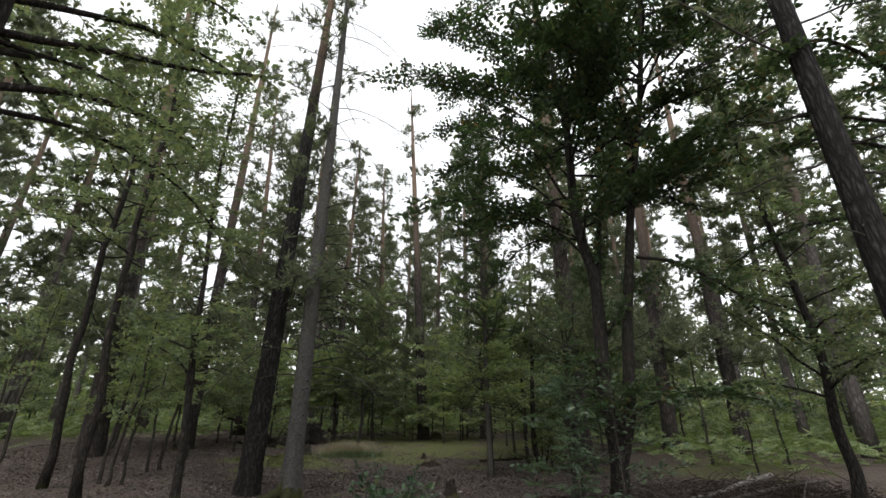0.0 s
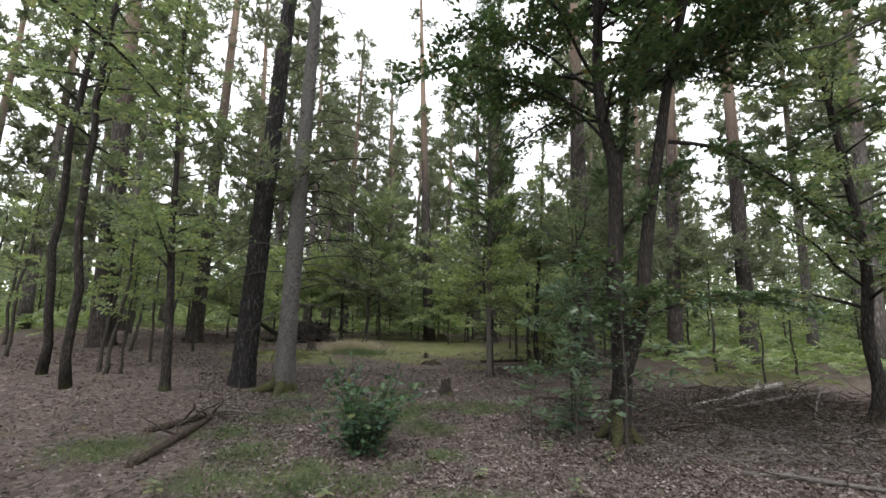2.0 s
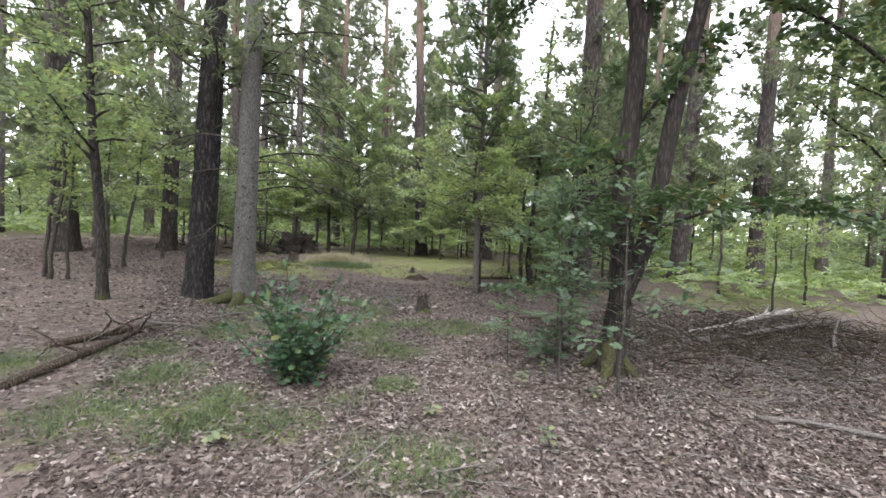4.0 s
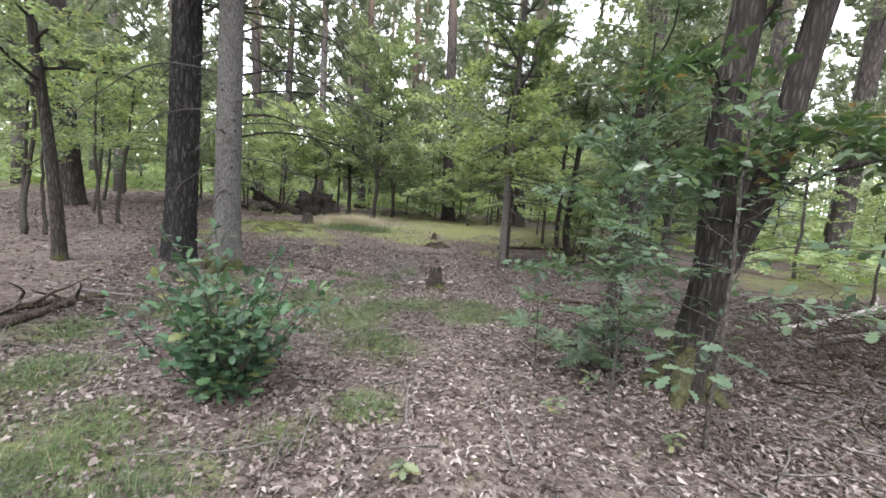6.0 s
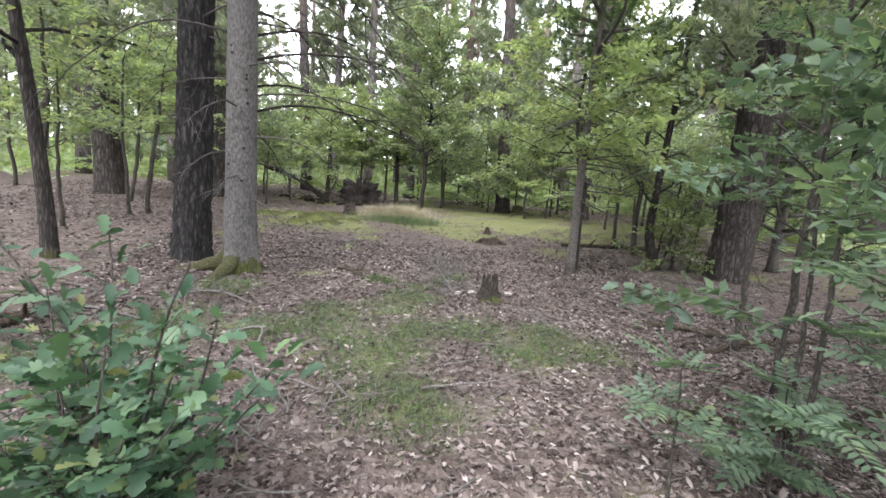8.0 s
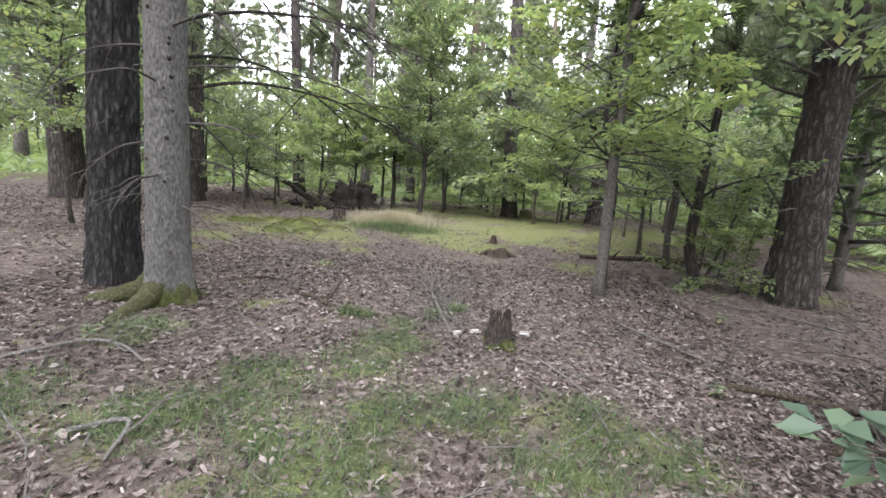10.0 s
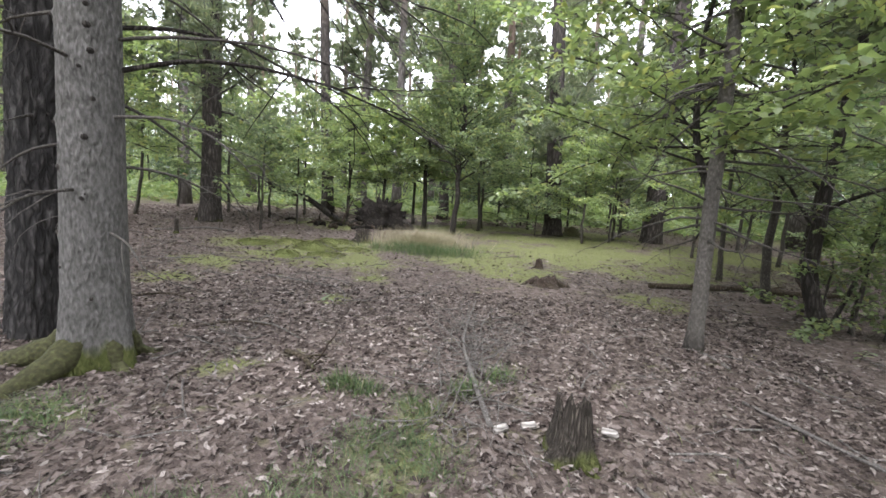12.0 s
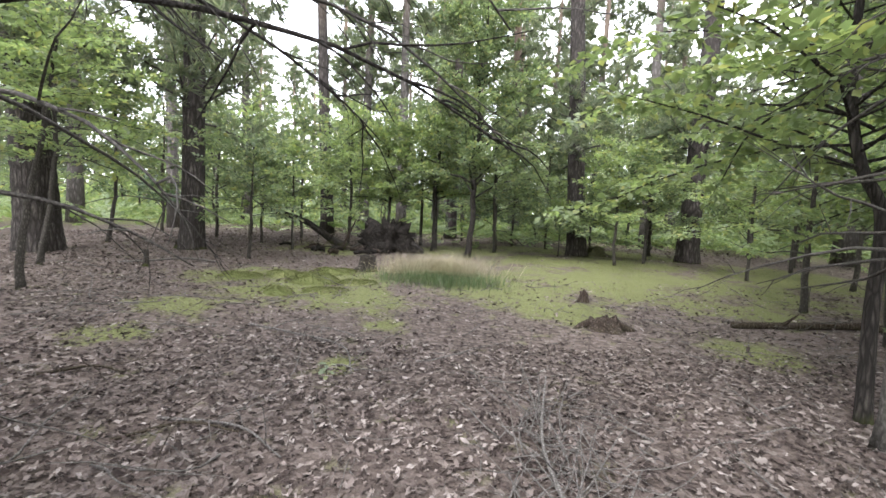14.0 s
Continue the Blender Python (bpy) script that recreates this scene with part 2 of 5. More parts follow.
# ---- geometry helpers ----
class Geo:
    """Collects triangles and quads, and makes one mesh of them."""

    def __init__(self):
        self.v, self.t, self.q, self.n = [], [], [], 0

    def add(self, v, t=(), q=()):
        self.v.append(np.asarray(v, float).reshape(-1, 3))
        if len(t):
            self.t.append(np.asarray(t, int).reshape(-1, 3) + self.n)
        if len(q):
            self.q.append(np.asarray(q, int).reshape(-1, 4) + self.n)
        self.n += len(self.v[-1])
        return self

    def mesh(self, name, material, smooth=True):
        me = bpy.data.meshes.new(name)
        v = np.concatenate(self.v)
        t = np.concatenate(self.t) if self.t else np.zeros((0, 3), int)
        q = np.concatenate(self.q) if self.q else np.zeros((0, 4), int)
        me.vertices.add(len(v))
        me.vertices.foreach_set("co", v.ravel())
        loops = np.concatenate([t.ravel(), q.ravel()])
        me.loops.add(len(loops))
        me.loops.foreach_set("vertex_index", loops)
        starts = np.concatenate([np.arange(len(t)) * 3, len(t) * 3 + np.arange(len(q)) * 4])
        me.polygons.add(len(starts))
        me.polygons.foreach_set("loop_start", starts)
        me.polygons.foreach_set("use_smooth", np.full(len(starts), smooth))
        me.materials.append(material)
        me.update(calc_edges=True)
        return me


def part(name, geo, material, parent, label="", smooth=True):
    ob = new(name, geo.mesh(name, material, smooth))
    ob.parent = parent
    if label:
        tagged(ob, label)
    return ob


def thing(name, at, label, category, group="", kind=""):
    ob = new(name)
    ob.empty_display_size = 0.1
    ob.matrix_basis = pose(*at)
    return tagged(ob, label, category, group, kind)


def solid(name, geo, material, at, label, category, group="", kind="", smooth=True):
    ob = new(name, geo.mesh(name, material, smooth))
    ob.matrix_basis = pose(*at)
    return tagged(ob, label, category, group, kind)


def unit(a):
    a = np.asarray(a, float)
    return a / np.maximum(np.linalg.norm(a, axis=-1, keepdims=True), 1e-9)


def tube(geo, path, radii, sides=8, swell=None, cap=True):
    """A tapered tube along a path. swell(angles, ring) may scale the radius of each ring."""
    p = np.asarray(path, float)
    r = np.broadcast_to(np.asarray(radii, float), (len(p),))
    d = unit(np.gradient(p, axis=0))
    ref = np.array([1.0, 0, 0]) if abs(d[0][0]) < 0.8 else np.array([0, 1.0, 0])
    a = np.arange(sides) * 2 * math.pi / sides
    rows, side = [], ref
    for i in range(len(p)):
        side = unit(side - d[i] * (side @ d[i]))
        other = np.cross(d[i], side)
        k = r[i] * (swell(a, i) if swell else 1.0)
        rows.append(p[i] + (np.cos(a) * k)[:, None] * side + (np.sin(a) * k)[:, None] * other)
    v = np.concatenate(rows + [p[-1:] + d[-1] * r[-1] * 0.5, p[:1]])
    i, j = np.meshgrid(np.arange(len(p) - 1), np.arange(sides), indexing="ij")
    j2 = (j + 1) % sides
    q = np.stack([i * sides + j, i * sides + j2, (i + 1) * sides + j2, (i + 1) * sides + j], -1).reshape(-1, 4)
    if not cap:
        return geo.add(v[:-2], q=q)
    top, end = len(v) - 2, (len(p) - 1) * sides
    t = [(end + k, end + (k + 1) % sides, top) for k in range(sides)] + [((k + 1) % sides, k, top + 1) for k in range(sides)]
    return geo.add(v, t, q)


def wander(rng, p, d, length, steps, wobble=0.1, pull=(0, 0, 0)):
    """A path that strays a little as it grows, drawn along pull."""
    p, d, out = np.array(p, float), unit(d), [np.array(p, float)]
    for _ in range(steps):
        d = unit(d + rng.normal(0, wobble, 3) + np.asarray(pull) / steps)
        p = p + d * length / steps
        out.append(p)
    return np.array(out)


def smooth_path(points, steps=6):
    """A rounded path through the given points."""
    p = np.asarray(points, float)
    q = np.concatenate([[2 * p[0] - p[1]], p, [2 * p[-1] - p[-2]]])
    out = []
    for i in range(1, len(q) - 2):
        for k in range(steps):
            t = k / steps
            out.append(0.5 * (2 * q[i] + (q[i + 1] - q[i - 1]) * t + (2 * q[i - 1] - 5 * q[i] + 4 * q[i + 1] - q[i + 2]) * t * t + (3 * q[i] - q[i - 1] - 3 * q[i + 1] + q[i + 2]) * t ** 3))
    return np.array(out + [p[-1]])


def scatter(geo, shape, at, tip, normal, size):
    """Copies of a small shape, whose y goes to tip and z to normal, into one mesh."""
    at, size = np.asarray(at, float).reshape(-1, 3), np.asarray(size, float).reshape(-1, 1, 1)
    if not len(at):
        return geo
    v, t = shape
    y = unit(tip)
    x = unit(np.cross(y, normal))
    z = np.cross(x, y)
    vv = at[:, None] + size * (v[None, :, :1] * x[:, None] + v[None, :, 1:2] * y[:, None] + v[None, :, 2:] * z[:, None])
    tt = np.asarray(t)[None] + (np.arange(len(at)) * len(v))[:, None, None]
    return geo.add(vv.reshape(-1, 3), tt.reshape(-1, 3))


def lobed(outline, fold=0.12, sag=0.15):
    """A leaf folded along its midrib, from half an outline of (width, along)."""
    v, t = [], []
    for w, y in outline:
        z = -sag * y * y
        v += [(-w, y, z + fold * w), (0, y, z), (w, y, z + fold * w)]
    for i in range(len(outline) - 1):
        a, b = 3 * i, 3 * i + 3
        t += [(a, a + 1, b + 1), (a, b + 1, b), (a + 1, a + 2, b + 2), (a + 1, b + 2, b + 1)]
    return np.array(v, float), np.array(t)


OAK_SHAPE = lobed([(0.02, 0.0), (0.1, 0.16), (0.24, 0.3), (0.13, 0.4), (0.33, 0.58), (0.18, 0.68), (0.26, 0.84), (0.06, 1.0)], 0.25, 0.22)
LEAF_SHAPE = (np.array([(0, 0, 0), (-0.2, 0.4, 0.05), (0, 0.5, -0.03), (0.2, 0.4, 0.05), (-0.27, 0.72, 0.02), (0, 1, -0.18), (0.27, 0.72, 0.02)], float),
              np.array([(0, 2, 1), (0, 3, 2), (1, 2, 4), (2, 5, 4), (2, 3, 6), (2, 6, 5)]))
SPRAY_SHAPE = (np.array([(0, 0, 0), (-0.42, 0.3, 0.03), (-0.1, 0.35, 0), (-0.36, 0.78, -0.05), (0, 1, -0.16), (0.1, 0.5, 0), (0.4, 0.72, -0.03), (0.38, 0.2, 0.04), (0.06, 0.28, 0)], float),
               np.array([(0, 2, 1), (2, 5, 3), (2, 8, 5), (5, 4, 3), (5, 8, 6), (0, 7, 8)]))


def cluster(count, seed, width=0.26):
    """A rosette of oak leaves round a twig's node."""
    rng = np.random.default_rng(seed)
    v, t = [], []
    for i in range(count):
        a = i * 6.28 / count + rng.uniform(-0.4, 0.4)
        d = np.array([math.sin(a), math.cos(a) + 0.35, rng.uniform(-0.35, 0.3)])
        d = d / np.linalg.norm(d)
        s = np.array([d[1], -d[0], rng.uniform(-0.5, 0.5)]) * width * rng.uniform(0.8, 1.2)
        b = d * 0.18 + rng.normal(0, 0.12, 3)
        L = rng.uniform(0.75, 1.15)
        k = len(v)
        v += [b, b + d * L * 0.6 - s + (0, 0, 0.05), b + d * L - (0, 0, 0.1), b + d * L * 0.55 + s + (0, 0, 0.05)]
        t += [(k, k + 1, k + 2), (k, k + 2, k + 3)]
    return np.array(v), np.array(t)


CLUSTER_SHAPE = cluster(6, 8)
BIG_CLUSTER = cluster(5, 9, 0.3)


def pinnate():
    v, t = [], []
    for i in range(5):
        y = 0.2 + i * 0.16
        for s in (-1, 1):
            k, w = len(v), 0.075
            L = 0.29 - 0.014 * i
            for along_leaf, across in ((0, 0), (0.35, 0.8), (0.75, 0.9), (1, 0), (0.7, -0.9), (0.3, -0.8)):
                v.append((s * L * along_leaf, y + 0.16 * along_leaf + w * across, -0.1 * y * y + 0.04 * abs(across) - 0.05 * along_leaf))
            t += [(k, k + i1, k + i1 + 1) if s < 0 else (k, k + i1 + 1, k + i1) for i1 in (1, 2, 3, 4)]
    k = len(v)
    v += [(0, 0.95, -0.1), (-0.06, 1.08, -0.12), (0, 1.25, -0.18), (0.06, 1.08, -0.12), (-0.008, 0, 0), (0.008, 0, 0), (0, 1.0, -0.1)]
    t += [(k, k + 2, k + 1), (k, k + 3, k + 2), (k + 4, k + 5, k + 6)]
    return np.array(v, float), np.array(t)


PINNATE_SHAPE = pinnate()


def tuft(count, spread, width, seed):
    """A brush of needles about the y axis."""
    rng = np.random.default_rng(seed)
    v, t = [], []
    for i in range(count):
        a, s = rng.uniform(0, 6.28), rng.uniform(0.3, 1) * spread
        base = np.array([0, rng.uniform(0, 0.45), 0])
        tipp = base + np.array([math.cos(a) * s, rng.uniform(0.35, 0.6), math.sin(a) * s])
        off = np.array([-math.sin(a), 0, math.cos(a)]) * width
        v += [base - off, base + off, tipp]
        t.append((3 * i, 3 * i + 1, 3 * i + 2))
    return np.array(v), np.array(t)


TUFT_SHAPE = tuft(12, 0.6, 0.05, 3)
BRUSH_SHAPE = tuft(9, 0.75, 0.085, 4)


def spruce_spray():
    """A flat twig of short needles along y."""
    v, t = [], []
    for i in range(9):
        y = i / 9
        for s in (-1, 1):
            k, L = len(v), 0.3 * (1 - 0.6 * y)
            v += [(0, y - 0.03, 0), (0, y + 0.05, 0), (s * L, y + 0.2, -0.08)]
            t.append((k, k + 1, k + 2))
    return np.array(v, float), np.array(t)


SPRUCE_SHAPE = spruce_spray()
THIN_BLADE = (np.array([(-0.006, 0, 0), (0.006, 0, 0), (-0.004, 0.6, 0.12), (0.004, 0.6, 0.12), (0, 1, 0.42)], float), np.array([(0, 1, 3), (0, 3, 2), (2, 3, 4)]))
FINE_BLADE = (np.array([(-0.022, 0, 0), (0.022, 0, 0), (-0.016, 0.6, 0.2), (0.016, 0.6, 0.2), (0, 0.9, 0.55)], float), np.array([(0, 1, 3), (0, 3, 2), (2, 3, 4)]))
BLADE_SHAPE = (np.array([(-0.018, 0, 0), (0.018, 0, 0), (-0.012, 0.6, 0.1), (0.012, 0.6, 0.1), (0, 1, 0.36)], float), np.array([(0, 1, 3), (0, 3, 2), (2, 3, 4)]))
CURLED_SHAPE = (np.array([(0, -0.62, 0.14), (0.27, -0.15, 0.0), (0.15, 0.22, 0.16), (0.03, 0.66, 0.02), (-0.3, 0.16, 0.2), (-0.13, -0.24, 0.0)], float),
                np.array([(0, 1, 2), (0, 2, 5), (2, 3, 4), (2, 4, 5)]))


# ---- ground ----
def rise(a, b, x):
    t = np.clip((np.asarray(x, float) - a) / (b - a), 0, 1)
    return t * t * (3 - 2 * t)


def ground_z(x, y):
    x, y = np.asarray(x, float), np.asarray(y, float)
    z = -0.24 - 0.11 * rise(1, 6, y) + 0.33 * rise(12, 23, y) + 0.18 * rise(-0.5, 3, -x) * rise(4, 10, y)
    far = rise(30, 80, np.hypot(x - 2, y - 10))
    z = z + 0.02 * np.sin(1.3 * x + 0.7 * y) * np.sin(0.9 * y - 0.6 * x) + 0.012 * np.sin(3.7 * x - 1.1) * np.sin(4.3 * y + 0.4)
    return z + far * (0.6 * np.sin(0.05 * x) * np.sin(0.04 * y + 1))


GRASS_PATCHES = [(1.95, 9.2, 0.55), (2.45, 9.65, 0.45), (2.75, 10.15, 0.38), (2.8, 10.7, 0.22), (2.6, 8.9, 0.55), (3.35, 8.95, 0.45), (3.95, 8.85, 0.4), (2.2, 8.7, 0.55), (1.4, 8.9, 0.4), (0.5, 10.25, 0.4), (0.35, 8.7, 0.6), (0.7, 5.9, 0.6),
                 (2.3, 4.85, 0.55), (-0.05, 5.95, 0.55), (-1.65, 7.2, 0.6), (3.6, 8.4, 0.45), (4.45, 8.5, 0.35), (1.3, 5.65, 0.45), (2.65, 7.6, 0.5), (1.85, 6.0, 0.3), (2.4, 6.3, 0.3), (-0.2, 7.9, 0.5), (0.2, 6.9, 0.5), (1.8, 9.4, 0.4), (2.4, 8.4, 0.6), (12.5, 11.2, 2.4), (15.5, 12.0, 2.8)]
MOSS_PATCHES = [(3.8, 17.6, 2.2), (6.2, 18.4, 2.6), (8.6, 18.4, 2.4), (4.4, 16.0, 1.1), (7.4, 21.2, 2.4), (5.2, 21.4, 1.8), (0.0, 16.5, 1.3), (-1.1, 17.2, 1.0), (1.2, 16.2, 1.0), (0.8, 17.8, 1.3), (7.8, 16.4, 1.0), (3.2, 23.4, 2.2), (6.0, 25.2, 2.6), (9.2, 24.6, 2.6), (-0.9, 21.6, 1.4), (11.5, 20.0, 2.6), (1.56, 13.5, 0.3), (1.84, 14.8, 0.35), (6.3, 14.4, 0.6), (-1.05, 13.9, 0.5), (-0.95, 15.1, 0.6), (1.2, 11.2, 0.28), (9.6, 13.2, 0.7)]


def patch_mask(patches, x, y):
    x, y = np.asarray(x, float), np.asarray(y, float)
    out = np.zeros(np.broadcast(x, y).shape)
    wob = 0.25 * np.sin(2.1 * x + 1.7 * y) + 0.2 * np.sin(4.3 * x - 3.1 * y + 1)
    for px, py, r in patches:
        d = np.hypot(x - px, y - py) / r + wob * 0.6
        out = np.maximum(out, np.clip(1.25 - d, 0, 1))
    return out


def moss_mask(x, y):
    near = np.maximum(patch_mask(GRASS_PATCHES, x, y) * 0.66, patch_mask(MOSS_PATCHES, x, y))
    far = 0.62 * rise(20, 30, np.hypot(np.asarray(x) - 2, np.asarray(y) - 5)) + 0.1
    return np.maximum(near, far)


def axis_steps(lo, hi, step, reach):
    mid = list(np.arange(lo, hi, step))
    out, s = [], step
    x = hi
    while x < reach:
        out.append(x)
        s *= 1.18
        x += s
    low, s, x = [], step, lo
    while x > -reach:
        s *= 1.18
        x -= s
        low.append(x)
    return np.array(low[::-1] + mid + out)


def build_ground():
    xs, ys = axis_steps(-7, 13, 0.17, 900), axis_steps(-2, 25, 0.17, 900)
    X, Y = np.meshgrid(xs, ys)
    near = rise(20, 6, np.hypot(X - 2, Y - 9))
    bumps = np.array([noise.noise((x * 2.3, y * 2.3, 0)) * 0.018 + noise.noise((x * 7, y * 7, 5)) * 0.009 for x, y in zip(X.ravel(), Y.ravel())]).reshape(X.shape)
    Z = ground_z(X, Y) + bumps * rise(40, 20, np.hypot(X - 2, Y - 9))
    v = np.stack([X, Y, Z], -1).reshape(-1, 3)
    w = len(xs)
    i, j = np.meshgrid(np.arange(len(ys) - 1), np.arange(w - 1), indexing="ij")
    q = np.stack([i * w + j, i * w + j + 1, (i + 1) * w + j + 1, (i + 1) * w + j], -1).reshape(-1, 4)
    me = Geo().add(v, q=q).mesh("ground", FLOOR)
    me.attributes.new("moss", "FLOAT", "POINT").data.foreach_set("value", moss_mask(v[:, 0], v[:, 1]))
    return tagged(new("ground", me), "forest floor of brown leaf litter with patches of moss", "ground", kind="structure")


build_ground()


def foot(x, y, sink=0.03):
    return float(x), float(y), float(ground_z(x, y)) - sink


# ---- trees ----
def bole(rng, path, r0, r1, sides, flare=0.5, lobes=5, relief=0.0, plate=(9, 2.2)):
    """A trunk with a flared foot and, on near trees, bark plates in relief."""
    p = np.asarray(path, float)
    n = len(p)
    k = np.linspace(0, 1, n)
    rad = r0 * (1 - k) ** 0.8 + r1 * k ** 0.9 if r1 < r0 else np.full(n, r0)
    ph = rng.uniform(0, 6.28)
    hz = p[:, 2] - p[0, 2]

    def swell(a, i):
        f = math.exp(-hz[i] / (2.2 * r0 + 0.05))
        s = 1 + flare * f * (0.55 + 0.45 * np.cos(lobes * a + ph + 0.6 * np.sin(2 * a)))
        if relief:
            for m in range(len(a)):
                q = (math.cos(a[m]) * r0 * plate[0], math.sin(a[m]) * r0 * plate[0], hz[i] * plate[1])
                w = noise.noise((q[0] * 0.7, q[1] * 0.7, q[2] * 0.7 + 9)) * 0.5
                dd = noise.voronoi((q[0] + w, q[1] + w, q[2] + w))[0]
                s[m] += relief / r0 * (min(1.0, (dd[1] - dd[0]) * 3.0) - 0.6) + 0.02 * noise.noise((q[0] * 0.3, q[1] * 0.3, q[2] * 0.2))
        return s

    return tube(Geo(), p, rad, sides, swell)


def straight_path(rng, height, lean, n, wobble=0.012):
    z = np.linspace(0, 1, n)
    h = z * height
    bx = np.cumsum(rng.normal(0, wobble * height / n, n)) * 0.8
    by = np.cumsum(rng.normal(0, wobble * height / n, n)) * 0.8
    return np.stack([lean[0] * h + bx - bx[0], lean[1] * h + by - by[0], h], -1)


def along(path, f):
    p = np.asarray(path)
    k = np.clip(f, 0, 1) * (len(p) - 1)
    i = min(int(k), len(p) - 2)
    return p[i] + (p[i + 1] - p[i]) * (k - i)


def leaf_twigs(rng, geo_wood, geo_leaf, limb, spacing, twig_len, leaf, shape, gap=0.055, first=0.25, flat=0.4, r=0.004, drop=0.1):
    """Side twigs along a limb, set with leaves."""
    seg = np.linalg.norm(np.diff(limb, axis=0), axis=1).sum()
    at, tips, normals = [], [], []
    n = max(2, int(seg / spacing))
    for i in range(n + 1):
        f = first + (1 - first) * i / n
        p = along(limb, f)
        d = unit(along(limb, min(1, f + 0.05)) - along(limb, f - 0.05))
        s = unit(np.cross(d, (0, 0, 1))) * (1 if i % 2 else -1)
        if i == n:
            s = d
        td = unit(0.5 * d + s * rng.uniform(0.6, 1.1) + np.array([0, 0, rng.uniform(-0.15, 0.35)]))
        tl = twig_len * rng.uniform(0.5, 1.15) * (1.1 - 0.45 * f)
        tw = wander(rng, p, td, tl, 3, 0.14, (0, 0, -drop))
        tube(geo_wood, tw, np.linspace(r, r * 0.4, 4), 3, cap=False)
        m = max(3, int(tl / gap))
        fs = np.linspace(0.15, 1, m)
        pts = np.array([along(tw, g) for g in fs])
        sd = unit(np.cross(td, (0, 0, 1)))
        sign = np.where(np.arange(m) % 2, 1, -1)[:, None]
        tp = td * rng.uniform(0.1, 0.9, (m, 1)) + sd * sign * rng.uniform(0.3, 1.1, (m, 1)) + rng.normal(0, 0.3, (m, 3))
        tp[-1] = td
        at.append(pts + rng.normal(0, 0.015, (m, 3)))
        tips.append(tp)
        normals.append(np.array([0, 0, 1.0]) + rng.normal(0, flat, (m, 3)))
    at, tips, normals = map(np.concatenate, (at, tips, normals))
    scatter(geo_leaf, shape, at, tips, normals, leaf * rng.uniform(0.6, 1.25, len(at)))


def broadleaf(name, at, height, r, label, seed, lean=(0, 0), limbs=9, limb_len=1.2, first=0.3, leaf=0.085, material=None, wood=None, shape=None, path=None, spacing=0.16, twig=0.35,
              gap=0.085, up=0.45, group="", sides=10, category="tree", flare=0.4, wobble=0.11, extra=(), top=True, azimuth=None, droop=0.5, taper=0.6):
    """A broadleaved tree or sapling: trunk, limbs with twigs, and a crown of leaves."""
    rng = np.random.default_rng(seed)
    tree = thing(name, at, label, category, group)
    p = smooth_path(path, 8) if path is not None else straight_path(rng, height, lean, 22, wobble)
    p = p - p[0]
    part("trunk", bole(rng, p, r, max(0.006, r * 0.25), sides, flare), wood or SAPLING_BARK, tree)
    crown = Geo()
    shape = shape or CLUSTER_SHAPE
    material = material or OAK_LEAF
    turn = rng.uniform(0, 6.28)
    paths = []
    for i in range(limbs):
        f = first + (0.97 - first) * (i + rng.uniform(-0.3, 0.3)) / max(1, limbs - 1)
        f = min(0.98, max(first * 0.9, f))
        a = turn + i * 2.4 + rng.uniform(-0.4, 0.4)
        if azimuth:
            a = azimuth[0] + rng.uniform(-azimuth[1], azimuth[1])
        L = limb_len * (1.1 - taper * f) * rng.uniform(0.65, 1.2)
        d = np.array([math.cos(a), math.sin(a), up * rng.uniform(0.5, 1.5)])
        lr = max(0.005, r * 0.42 * (1.1 - f))
        paths.append((wander(rng, along(p, f), d, L, 7, 0.12, (0, 0, -droop * rng.uniform(0.3, 1.2))), lr))
    for e in extra:
        paths.append((smooth_path([np.array(q) for q in e[0]], 4), e[1]))
    for lp, lr in paths:
        g = tube(Geo(), lp, np.linspace(lr, lr * 0.35, len(lp)), max(4, sides // 2))
        leaf_twigs(rng, g, crown, lp, spacing, twig, leaf, shape, gap)
        part("limb", g, wood or SAPLING_BARK, tree)
    if top:
        g = Geo()
        leaf_twigs(rng, g, crown, p[int(len(p) * 0.7):], spacing * 0.6, twig * 0.7, leaf, shape, gap)
        tagged(part("leader", g, wood or SAPLING_BARK, tree), kind="stuff")
    part("crown", crown, material, tree, "green leaves in loose layered sprays")
    return tree


